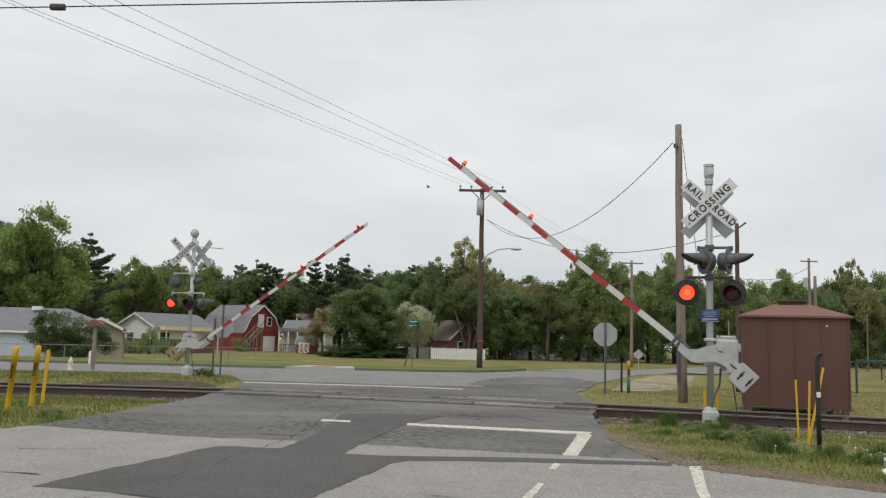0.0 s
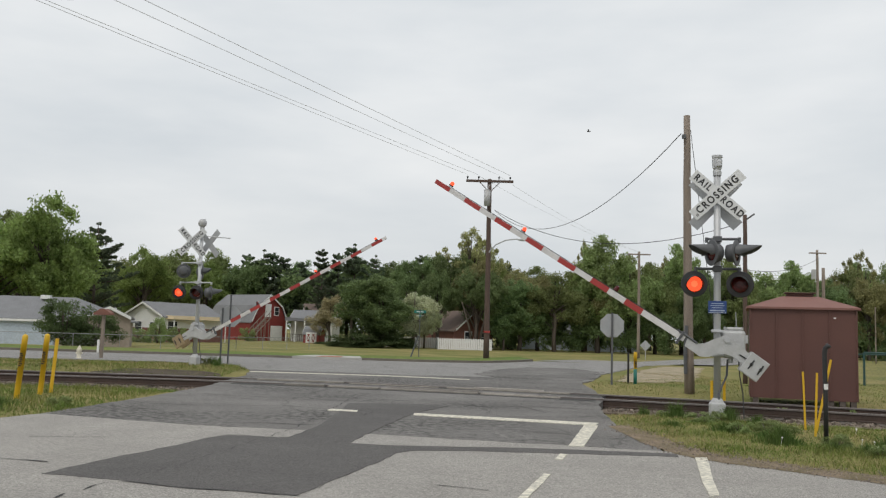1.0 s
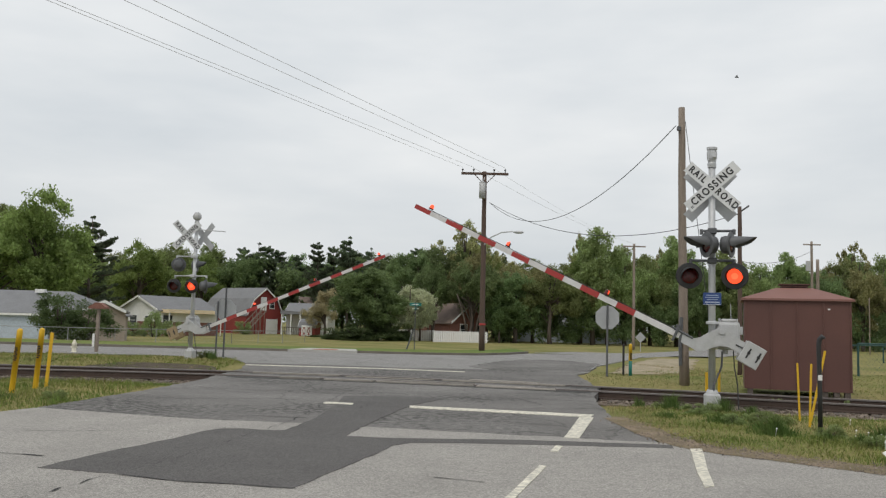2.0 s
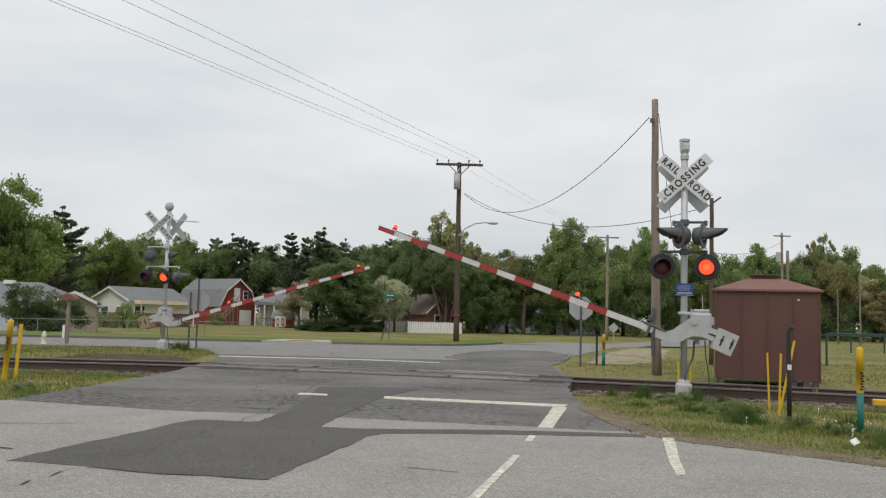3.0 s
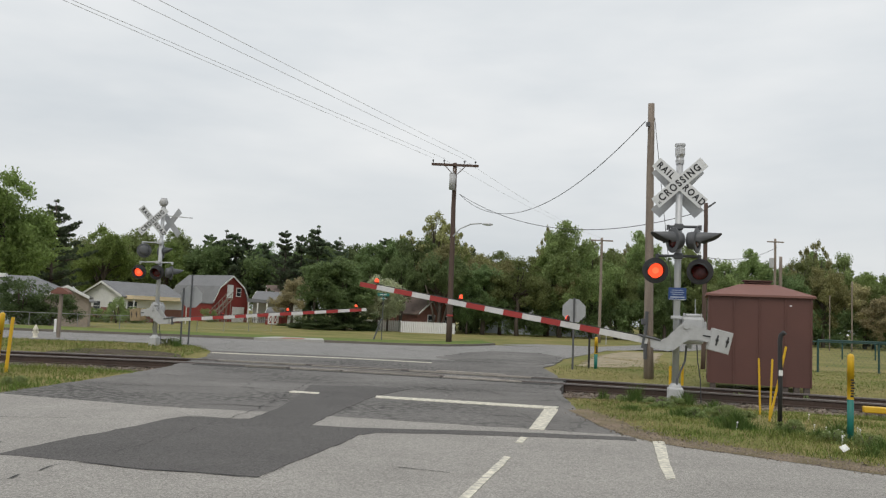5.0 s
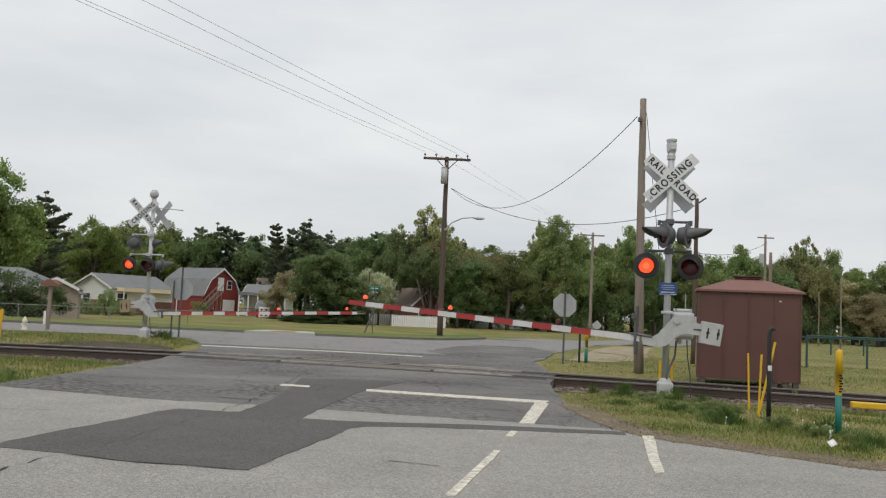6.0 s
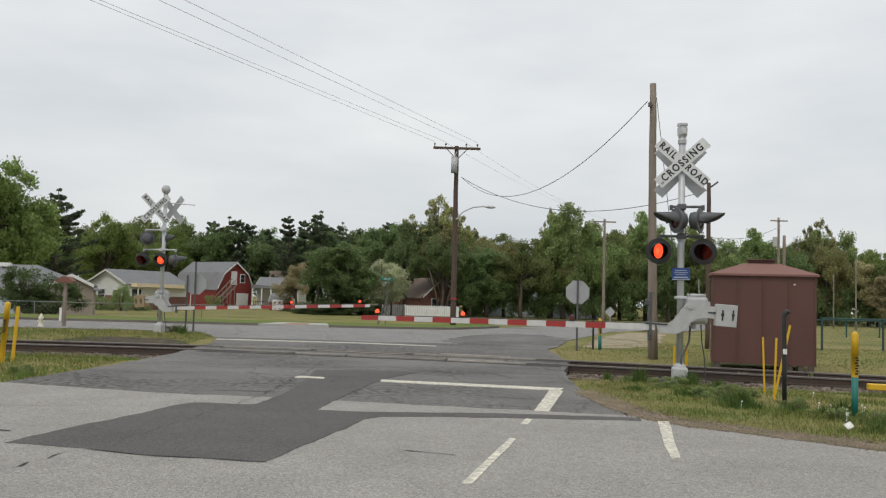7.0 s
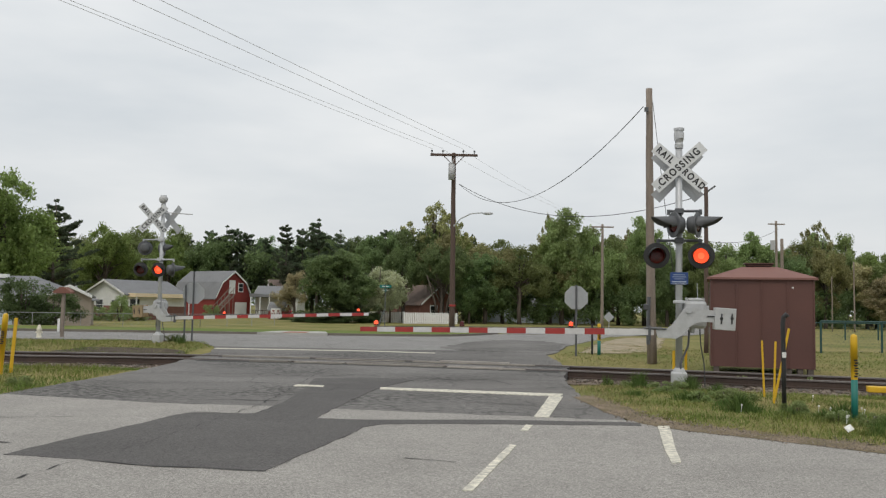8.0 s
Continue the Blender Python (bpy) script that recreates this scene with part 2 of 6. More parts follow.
M = dict(
    grass=mat("grass", (0.145, 0.158, 0.05), 0.95, (0.285, 0.23, 0.105), scale=0.22, fine=9, bump=0.6, mix=0.85, bump_dist=0.05, spec=0.1, grain=0.3),
    lawn=mat("lawn", (0.092, 0.152, 0.032), 0.95, (0.16, 0.185, 0.055), scale=0.09, fine=4, bump=0.6, mix=0.9, bump_dist=0.05, spec=0.1, grain=0.3),
    verge_dirt=mat("verge_dirt", (0.255, 0.2, 0.145), 0.95, (0.145, 0.125, 0.07), scale=2.2, fine=32, bump=0.9, mix=0.9, bump_dist=0.03, spec=0.1, grain=0.4),
    kerbstone=mat("dark_kerb", (0.17, 0.15, 0.125), 0.9, (0.10, 0.09, 0.075), scale=1.2, fine=14, bump=0.4),
    oldboard=mat("grey_board", (0.31, 0.285, 0.25), 0.9, (0.20, 0.18, 0.155), scale=3, fine=25, rand="object", spread=0.3, bump=0.5),
    blade=mat("blade", (0.12, 0.18, 0.038), 0.8, (0.225, 0.205, 0.07), scale=0.7, fine=3, bump=0, rand="island", spread=0.35, spec=0.2),
    tuft=mat("tuft", (0.07, 0.125, 0.03), 0.8, (0.12, 0.155, 0.045), scale=1.5, fine=4, bump=0, rand="island", spread=0.35, spec=0.2),
    drygrass=mat("dry_grass", (0.35, 0.285, 0.145), 0.9, (0.17, 0.18, 0.07), scale=0.6, fine=3, bump=0, rand="island", spread=0.35, spec=0.15),
    dirt=mat("dirt", (0.37, 0.31, 0.23), 0.95, (0.22, 0.20, 0.115), scale=1.4, fine=14, bump=0.7, mix=0.8, bump_dist=0.03, spec=0.15),
    ballast=mat("ballast", (0.225, 0.185, 0.15), 0.95, (0.145, 0.115, 0.095), scale=3, fine=18, bump=1.0, bump_dist=0.05, spec=0.2),
    stone=mat("stone", (0.225, 0.185, 0.15), 0.9, (0.14, 0.112, 0.09), scale=3, fine=20, rand="island", spread=0.45, bump=0.3),
    old_asphalt=asphalt_mat("old_asphalt", (0.318, 0.302, 0.278), (0.262, 0.249, 0.229), 0.12),
    road_asphalt=asphalt_mat("road_asphalt", (0.188, 0.180, 0.170), (0.135, 0.128, 0.121), 0.4, 0.65),
    street_asphalt=asphalt_mat("street_asphalt", (0.25, 0.243, 0.233), (0.205, 0.198, 0.19), 0.45),
    patch_asphalt=asphalt_mat("patch_asphalt", (0.112, 0.106, 0.102), (0.092, 0.087, 0.084), 0.12),
    paint=mat("road_paint", (0.74, 0.70, 0.58), 0.8, (0.27, 0.26, 0.235), scale=13, fine=60, mix=0.8, bump=0.3, bump_dist=0.005),
    soil=mat("dark_soil", (0.085, 0.07, 0.055), 0.95, (0.13, 0.11, 0.085), scale=2, fine=18, bump=1.0, bump_dist=0.05, spec=0.1),
    gap_dark=mat("dark_gap", (0.045, 0.043, 0.042), 0.9, bump=0),
    concrete=mat("concrete", (0.42, 0.41, 0.38), 0.9, (0.33, 0.32, 0.30), scale=2, fine=30),
    tactile=mat("tactile", (0.34, 0.15, 0.10), 0.9, scale=4, fine=40),
    rust=mat("rail_steel", (0.085, 0.058, 0.046), 0.75, (0.05, 0.038, 0.033), scale=2, fine=25, metal=0.3),
    railhead=mat("rail_head", (0.20, 0.18, 0.17), 0.45, (0.13, 0.11, 0.10), scale=1.2, fine=20, metal=0.7),
    timber=mat("timber", (0.12, 0.10, 0.085), 0.95, (0.07, 0.06, 0.05), scale=2, fine=25, bump=0.6),
    galv=mat("silver_paint", (0.50, 0.51, 0.52), 0.5, (0.38, 0.385, 0.39), scale=4, fine=35, metal=0.25, mix=0.5, grain=0.05),
    galv2=mat("grey_paint", (0.46, 0.465, 0.47), 0.55, (0.35, 0.35, 0.345), scale=5, fine=30, metal=0.1, mix=0.5, grain=0.05),
    white=mat("sign_white", (0.66, 0.67, 0.67), 0.5, (0.52, 0.53, 0.53), scale=4, fine=30, mix=0.5, bump=0.05, grain=0.05),
    signback=mat("sign_aluminium", (0.42, 0.43, 0.44), 0.5, (0.33, 0.34, 0.35), scale=4, fine=30, metal=0.4, mix=0.5, grain=0.05),
    black=mat("black_paint", (0.018, 0.018, 0.019), 0.55, (0.035, 0.034, 0.033), scale=6, fine=40, grain=0.05),
    hood=mat("hood_grey", (0.10, 0.104, 0.11), 0.5, (0.065, 0.067, 0.07), scale=5, fine=40, grain=0.05),
    letter=mat("letter_black", (0.02, 0.02, 0.022), 0.6, bump=0),
    blue=mat("sign_blue", (0.02, 0.06, 0.21), 0.45, bump=0.02),
    armred=mat("arm_red", (0.36, 0.035, 0.03), 0.45, (0.28, 0.03, 0.027), scale=5, fine=30, bump=0.05, grain=0.05),
    armwhite=mat("arm_white", (0.62, 0.61, 0.60), 0.5, (0.47, 0.455, 0.44), scale=4, fine=30, bump=0.05, grain=0.05),
    lens_dark=mat("lens_dark", (0.10, 0.008, 0.008), 0.25, (0.03, 0.004, 0.004), scale=20, fine=60, bump=0.3),
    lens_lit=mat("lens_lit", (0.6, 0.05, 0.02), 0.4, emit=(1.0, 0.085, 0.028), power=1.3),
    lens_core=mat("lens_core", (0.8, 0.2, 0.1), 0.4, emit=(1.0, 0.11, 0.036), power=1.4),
    lens_clear=mat("lens_clear_grey", (0.16, 0.16, 0.17), 0.25, (0.10, 0.10, 0.11), scale=20, fine=60),
    wood=mat("weathered_pole", (0.27, 0.225, 0.185), 0.9, (0.17, 0.135, 0.11), scale=1.5, fine=18, stretch=(6, 6, 0.6), bump=0.6),
    darkwood=mat("creosote_pole", (0.105, 0.07, 0.055), 0.9, (0.07, 0.048, 0.04), scale=1.5, fine=18, stretch=(6, 6, 0.6), bump=0.5),
    shed=mat("shed_brown", (0.118, 0.051, 0.040), 0.6, (0.094, 0.042, 0.034), scale=0.9, fine=25, bump=0.08, mix=0.8, grain=0.05),
    shedroof=mat("shed_roof", (0.22, 0.105, 0.085), 0.65, (0.17, 0.08, 0.066), scale=1.2, fine=25, bump=0.08, grain=0.05),
    yellow=mat("marker_yellow", (0.66, 0.40, 0.015), 0.5, (0.55, 0.33, 0.015), scale=6, fine=40, bump=0.05, grain=0.05),
    green=mat("marker_green", (0.01, 0.16, 0.13), 0.5, (0.01, 0.13, 0.105), scale=6, fine=40, bump=0.05, grain=0.05),
    line=mat("power_line", (0.58, 0.585, 0.59), 0.7, bump=0),
    cable=mat("cable", (0.06, 0.06, 0.063), 0.7, bump=0),
    barnred=mat("barn_red", (0.22, 0.032, 0.026), 0.75, (0.17, 0.026, 0.022), scale=1.2, fine=14),
    trimwhite=mat("trim_white", (0.74, 0.74, 0.72), 0.6, (0.64, 0.64, 0.62), scale=2, fine=20),
    shingle=mat("shingle_grey", (0.195, 0.198, 0.205), 0.9, (0.155, 0.157, 0.162), scale=1.2, fine=12, bump=0.6),
    shingle2=mat("shingle_brown", (0.20, 0.15, 0.125), 0.9, (0.15, 0.115, 0.10), scale=1.2, fine=12, bump=0.6),
    siding=mat("siding_blue", (0.47, 0.53, 0.60), 0.7, (0.40, 0.46, 0.52), scale=1, fine=12),
    cream=mat("siding_cream", (0.66, 0.62, 0.50), 0.75, (0.57, 0.53, 0.43), scale=1, fine=12),
    tan=mat("brick_tan", (0.33, 0.28, 0.23), 0.85, (0.26, 0.215, 0.18), scale=2, fine=20, bump=0.4),
    brick=mat("brick_red", (0.22, 0.10, 0.075), 0.85, (0.16, 0.075, 0.06), scale=2, fine=20, bump=0.4),
    awning=mat("awning_tan", (0.76, 0.62, 0.42), 0.7, (0.66, 0.53, 0.36), scale=2, fine=20),
    weight_tan=mat("weight_tan", (0.30, 0.225, 0.13), 0.7, (0.22, 0.165, 0.10), scale=6, fine=30),
    print_blue=mat("print_pale_blue", (0.36, 0.42, 0.52), 0.5, bump=0),
    glass=mat("window_glass", (0.03, 0.035, 0.04), 0.12, (0.05, 0.055, 0.06), scale=1, fine=3, bump=0),
    bark=mat("bark", (0.10, 0.08, 0.065), 0.95, (0.06, 0.05, 0.042), scale=2, fine=15, stretch=(3, 3, 0.6), bump=0.7),
    chain=mat("fence_wire", (0.33, 0.34, 0.34), 0.5, metal=0.5, bump=0),
    greenwire=mat("fence_green", (0.022, 0.07, 0.065), 0.5, (0.018, 0.055, 0.05), metal=0.2, bump=0),
    leaf_green=leaf_mat("leaf_green", (0.275, 0.315, 0.125), (0.215, 0.255, 0.10)),
    leaf_dark=leaf_mat("leaf_dark", (0.205, 0.26, 0.11), (0.165, 0.215, 0.09)),
    leaf_light=leaf_mat("leaf_light", (0.27, 0.33, 0.105), (0.20, 0.265, 0.085)),
    leaf_olive=leaf_mat("leaf_olive", (0.33, 0.305, 0.145), (0.255, 0.245, 0.115)),
    leaf_pine=leaf_mat("leaf_pine", (0.15, 0.185, 0.11), (0.118, 0.15, 0.092), 0.3),
    leaf_shrub=leaf_mat("leaf_shrub", (0.115, 0.145, 0.06), (0.085, 0.115, 0.045)),
    leaf_blossom=leaf_mat("leaf_blossom", (0.58, 0.58, 0.40), (0.30, 0.34, 0.16)),
    leaf_rust=leaf_mat("leaf_rust", (0.42, 0.355, 0.215), (0.33, 0.285, 0.165)),
)


# ---- mesh helpers ----
def mesh_object(name, bm, material, parent=None, smooth=False):
    me = bpy.data.meshes.new(name)
    bmesh.ops.recalc_face_normals(bm, faces=bm.faces)
    bm.to_mesh(me)
    bm.free()
    for m in (material if isinstance(material, (list, tuple)) else [material]):
        me.materials.append(m)
    if smooth:
        for p in me.polygons:
            p.use_smooth = True
    ob = new(name, me)
    ob.parent = parent
    return ob


def part(name, bm, material, parent, label="", smooth=False):
    ob = mesh_object(name, bm, material, parent, smooth)
    if label:
        ob["label"] = label
    return ob


def thing(name, m, label, category, group="", kind=""):
    ob = new(name)
    ob.empty_display_size = 0.2
    ob.matrix_basis = m
    return tagged(ob, label, category, group, kind)


def box(bm, c, s, rot=None, bevel=0.0, mi=0):
    r = bmesh.ops.create_cube(bm, size=1.0)
    vs = r["verts"]
    if bevel:
        for v in vs:
            v.co = Vector((v.co.x * s[0], v.co.y * s[1], v.co.z * s[2]))
        es = list({e for v in vs for e in v.link_edges})
        rb = bmesh.ops.bevel(bm, geom=es, offset=bevel, segments=2, affect="EDGES", profile=0.5)
        vs = list({v for f in rb["faces"] for v in f.verts} | {v for v in vs if v.is_valid})
        mm = Matrix.Translation(c) @ (rot or Matrix())
    else:
        mm = Matrix.Translation(c) @ (rot or Matrix()) @ Matrix.Diagonal((*s, 1))
    bmesh.ops.transform(bm, matrix=mm, verts=vs)
    if mi:
        for f in {f for v in vs for f in v.link_faces}:
            f.material_index = mi
    return bm


def cyl(bm, p0, p1, r0, r1=None, seg=12, caps=True, mi=0):
    p0, p1 = Vector(p0), Vector(p1)
    r1 = r0 if r1 is None else r1
    d = p1 - p0
    r = bmesh.ops.create_cone(bm, cap_ends=caps, segments=seg, radius1=r0, radius2=r1, depth=d.length)
    q = d.to_track_quat("Z", "Y").to_matrix().to_4x4()
    bmesh.ops.transform(bm, matrix=Matrix.Translation((p0 + p1) / 2) @ q, verts=r["verts"])
    if mi:
        for f in {f for v in r["verts"] for f in v.link_faces}:
            f.material_index = mi
    return bm


def tube(bm, pts, radii, seg=8, caps=True):
    """A swept pipe through the points."""
    pts = [Vector(p) for p in pts]
    if not isinstance(radii, (list, tuple)):
        radii = [radii] * len(pts)
    rings, q, last = [], None, None
    for i, p in enumerate(pts):
        d = (pts[min(i + 1, len(pts) - 1)] - pts[max(i - 1, 0)]).normalized()
        q = d.to_track_quat("Z", "Y") if q is None else last.rotation_difference(d) @ q
        last = d
        rings.append([bm.verts.new(p + q @ Vector((math.cos(a) * radii[i], math.sin(a) * radii[i], 0)))
                      for a in (2 * math.pi * k / seg for k in range(seg))])
    for a, b in zip(rings, rings[1:]):
        for k in range(seg):
            bm.faces.new((a[k], a[(k + 1) % seg], b[(k + 1) % seg], b[k]))
    if caps:
        bm.faces.new(rings[0][::-1])
        bm.faces.new(rings[-1])
    return bm


def lathe(bm, profile, m=None, seg=20, mi=0):
    """Turns (radius, height) pairs about z."""
    rings = []
    m = m or Matrix()
    for r, z in profile:
        if r < 1e-5:
            rings.append([bm.verts.new(m @ Vector((0, 0, z)))])
        else:
            rings.append([bm.verts.new(m @ Vector((r * math.cos(2 * math.pi * k / seg), r * math.sin(2 * math.pi * k / seg), z))) for k in range(seg)])
    for a, b in zip(rings, rings[1:]):
        for k in range(seg):
            j = (k + 1) % seg
            vs = [a[0]] if len(a) == 1 else [a[k], a[j]]
            vs += [b[0]] if len(b) == 1 else [b[j], b[k]]
            if len(vs) > 2:
                f = bm.faces.new(vs)
                f.material_index = mi
    return bm


def prism(bm, outline, z0, z1, m=None, mi=0):
    """A slab over an outline in x, y from z0 to z1."""
    m = m or Matrix()
    lo = [bm.verts.new(m @ Vector((x, y, z0))) for x, y in outline]
    hi = [bm.verts.new(m @ Vector((x, y, z1))) for x, y in outline]
    fs = [bm.faces.new(lo[::-1]), bm.faces.new(hi)]
    n = len(lo)
    for k in range(n):
        fs.append(bm.faces.new((lo[k], lo[(k + 1) % n], hi[(k + 1) % n], hi[k])))
    for f in fs:
        f.material_index = mi
    return bm


def ragged(outline, step=0.25, amount=0.05, seed=1):
    """The outline with more points and worn, uneven edges."""
    rng = random.Random(seed)
    out = []
    for (x0, y0), (x1, y1) in zip(outline, outline[1:] + outline[:1]):
        n = max(1, min(60, int(math.hypot(x1 - x0, y1 - y0) / step)))
        for k in range(n):
            t = k / n
            out.append((x0 + (x1 - x0) * t + rng.uniform(-amount, amount), y0 + (y1 - y0) * t + rng.uniform(-amount, amount)))
    return out


def slab(name, outline, z0, z1, material, label, category, ragged_by=0.04, seed=1, step=0.25, kind="structure"):
    bm = bmesh.new()
    prism(bm, ragged(outline, step, ragged_by, seed) if ragged_by else outline, z0, z1)
    bmesh.ops.triangulate(bm, faces=[f for f in bm.faces if len(f.verts) > 4])
    return tagged(mesh_object(name, bm, material), label, category, kind=kind)


XZ = Matrix.Rotation(radians(90), 4, "X")   # puts an x, y outline upright, facing -y


# ---- track line ----
TRACK = [(-70, 17.0), (-45, 19.6), (-26, 21.4), (-11.3, 22.1), (-6.4, 22.15), (-2.0, 21.6), (3.1, 20.3), (9.4, 18.2), (20, 14.2), (40, 6.0), (70, -6.5)]


def track_samples(step=0.6):
    out = []
    n = len(TRACK)
    for i in range(n - 1):
        p0, p1, p2, p3 = (Vector(TRACK[max(0, min(n - 1, k))]) for k in (i - 1, i, i + 1, i + 2))
        m = max(2, int((p2 - p1).length / step))
        for k in range(m):
            t = k / m
            out.append(0.5 * ((2 * p1) + (p2 - p0) * t + (2 * p0 - 5 * p1 + 4 * p2 - p3) * t * t + (3 * p1 - p0 - 3 * p2 + p3) * t ** 3))
    out.append(Vector(TRACK[-1]))
    return out


LINE = track_samples()
LINE_X, LINE_Y = np.array([p.x for p in LINE]), np.array([p.y for p in LINE])


def off_track(x, y):
    """Rough distance from the track's middle line, positive beyond it."""
    return y - float(np.interp(x, LINE_X, LINE_Y))


def ground_z(x, y):
    d = abs(off_track(x, y))
    base = -0.03 + 0.02 * noise.noise((x * 0.4, y * 0.4, 0))
    k = min(1.0, max(0.0, (y - 47.0) / 16.0))
    base -= 0.55 * k * k * (3 - 2 * k)
    if d < 4.0 and abs(x) < 70:
        k = min(1.0, (4.0 - d) / 2.0)
        base = base * (1 - k) - 0.24 * k
    return base


# ---- ground ----
def make_ground():
    xs = np.unique(np.concatenate([np.arange(-16, 16.01, 0.4), np.arange(-70, 70.1, 2.0), np.array([-900, -500, -250, -120, 120, 250, 500, 900])]))
    ys = np.unique(np.concatenate([np.arange(7, 32.01, 0.4), np.arange(-40, 100.1, 2.5), np.array([-900, -400, -120, 130, 200, 400, 900])]))
    verts = [(x, y, ground_z(x, y)) for y in ys for x in xs]
    nx = len(xs)
    faces = [(j * nx + i, j * nx + i + 1, (j + 1) * nx + i + 1, (j + 1) * nx + i) for j in range(len(ys) - 1) for i in range(nx - 1)]
    me = bpy.data.meshes.new("ground")
    me.from_pydata(verts, [], faces)
    me.materials.append(M["grass"])
    for p in me.polygons:
        p.use_smooth = True
    tagged(new("ground", me), "patchy green and dry grass ground", "grass", kind="structure")


make_ground()

# asphalt: near forecourt, the crossing road, the far street
NEAR_EDGE = [(40, -4.0), (12, 5.2), (7, 7.7), (4.68, 9.01), (4.13, 9.5), (3.46, 10.06), (2.94, 10.56), (2.7, 11.01), (2.5, 12.12)]
slab("road_forecourt", [(-60, -30), (40, -30)] + NEAR_EDGE[:-1] + [(2.5, 11.1), (1.28, 11.33), (0.27, 11.48), (-0.89, 11.72), (-2.21, 12.0), (-3.32, 12.04), (-4.27, 12.21), (-5.16, 12.51), (-6.5, 12.88), (-6.75, 12.0), (-9, 10.6), (-20, 8.5), (-60, 5)], -0.4, 0.0,
     M["old_asphalt"], "pale worn grey asphalt in front of the crossing", "road", 0.03, 2)
slab("road_crossing", [(2.5, 11.104), (2.47, 12.124), (2.37, 13.68), (2.56, 16.73), (2.71, 18.1), (3.1, 20.0), (3.3, 22.5), (3.42, 26.5), (3.99, 28.06), (-7.23, 28.09), (-6.5, 24.77),
     (-6.28, 21.8), (-6.11, 19.44), (-6.2, 16.42), (-6.36, 14.7), (-6.46, 13.74), (-6.5, 12.884), (-5.16, 12.514), (-4.27, 12.214), (-3.32, 12.044), (-2.21, 12.004), (-0.89, 11.724), (0.27, 11.484), (1.28, 11.334)], -0.42, -0.002,
     M["road_asphalt"], "cracked dark grey asphalt road over the railway", "road", 0.03, 3, 0.3)
slab("road_street", [(3.99, 28.06), (5.0, 33.0), (7.05, 38.98), (9.6, 46.6), (3.5, 46.6), (2.25, 43.85), (0.55, 41.27), (-2.0, 40.17), (-5.2, 39.87), (-9.9, 39.57),
     (-19.2, 38.57), (-45, 36.07), (-90, 32.07), (-90, 23.2), (-45, 27.6), (-15.67, 30.9), (-11.5, 31.9), (-8.6, 31.2), (-7.23, 28.09)], -0.42, -0.005,
     M["street_asphalt"], "worn grey asphalt street beyond the railway", "road", 0.03, 3, 0.5)
slab("road_patch", [(-3.91, 7.91), (-3.8, 8.63), (-3.6, 9.35), (-3.38, 10.24), (-3.27, 10.85), (-3.13, 11.12), (-2.6, 11.05), (-2.33, 11.1), (-2.24, 11.84), (-2.18, 12.77),
     (-2.2, 14.13), (-2.31, 16.54), (-1.06, 16.81), (-0.4, 16.6), (-0.98, 14.85), (-1.19, 13.25), (-1.34, 12.25), (-1.42, 11.33), (-1.49, 10.78), (-1.09, 10.7), (-0.46, 10.75),
     (0.63, 10.9), (1.35, 10.92), (2.58, 10.87), (2.54, 10.6), (1.12, 10.54), (-0.09, 10.44), (-0.64, 10.3), (-0.83, 10.04), (-0.97, 9.29), (-1.08, 8.9), (-1.25, 8.14), (-1.34, 7.7),
     (-1.42, 7.36), (-1.77, 7.4), (-2.28, 7.48), (-2.63, 7.53), (-3.13, 7.72)], -0.02, 0.005,
     M["patch_asphalt"], "fresh dark asphalt repair patch in the road", "road patch", 0.02, 4, 0.18)
slab("road_patch_far", [(0.1, 29.7), (1.4, 35.0), (2.7, 37.6), (4.6, 37.6), (5.3, 35.0), (4.1, 28.9), (3.2, 27.3), (2.0, 27.7), (0.8, 28.2)], -0.02, 0.004,
     M["road_asphalt"], "dark asphalt repair beyond the railway", "road patch", 0.18, 5)
slab("dirt_pad", [(4.8, 28.2), (5.3, 30.0), (6.4, 34.5), (8.1, 40.0), (9.9, 44.5), (12.0, 45.0), (10.6, 40.0), (8.6, 33.0), (7.4, 29.8), (6.0, 28.4)], -0.2, -0.014,
     M["dirt"], "bare sandy dirt beside the road", "dirt", 0.16, 6, 0.22)
# painted lines
for nm, outl in (("stop_line", [(-0.95, 14.95), (-0.93, 14.6), (2.03, 13.95), (2.15, 14.35)]),
                 ("lane_line", [(1.85, 13.9), (2.08, 13.92), (1.5, 11.25), (1.3, 11.25)]),
                 ("lane_dash", [(0.785, 8.95), (0.86, 8.93), (0.31, 6.7), (0.225, 6.7)]),
                 ("lane_dash", [(1.12, 10.5), (1.2, 10.45), (1.08, 9.98), (1.0, 10.0)]),
                 ("edge_line", [(2.75, 10.57), (2.9, 10.6), (2.5, 8.9), (2.33, 8.1), (2.22, 8.0), (2.37, 8.85)]),
                 ("stop_line_rest", [(-2.46, 14.9), (-2.44, 15.2), (-1.95, 15.1), (-1.93, 14.8)]),
                 ("far_stop_line", [(-6.87, 26.85), (-6.85, 26.5), (-2.47, 26.6), (-0.04, 26.1), (0.0, 26.35), (-2.47, 26.9)]),
                 ("side_line", [(-7.2, 12.2), (-12, 10.4), (-12, 10.2), (-7.2, 12.0)])):
    slab(nm, outl, -0.01, 0.008, M["paint"], "worn white painted road line", "road marking", 0.004, 8, 0.22)


# ---- kerb, footpath, lawn ----
KERB = [(-90, 32.0), (-45, 36.0), (-19.2, 38.5), (-9.9, 39.5), (-5.2, 39.8), (-2.0, 40.1), (0.6, 41.2), (2.3, 43.8), (3.4, 46.6)]


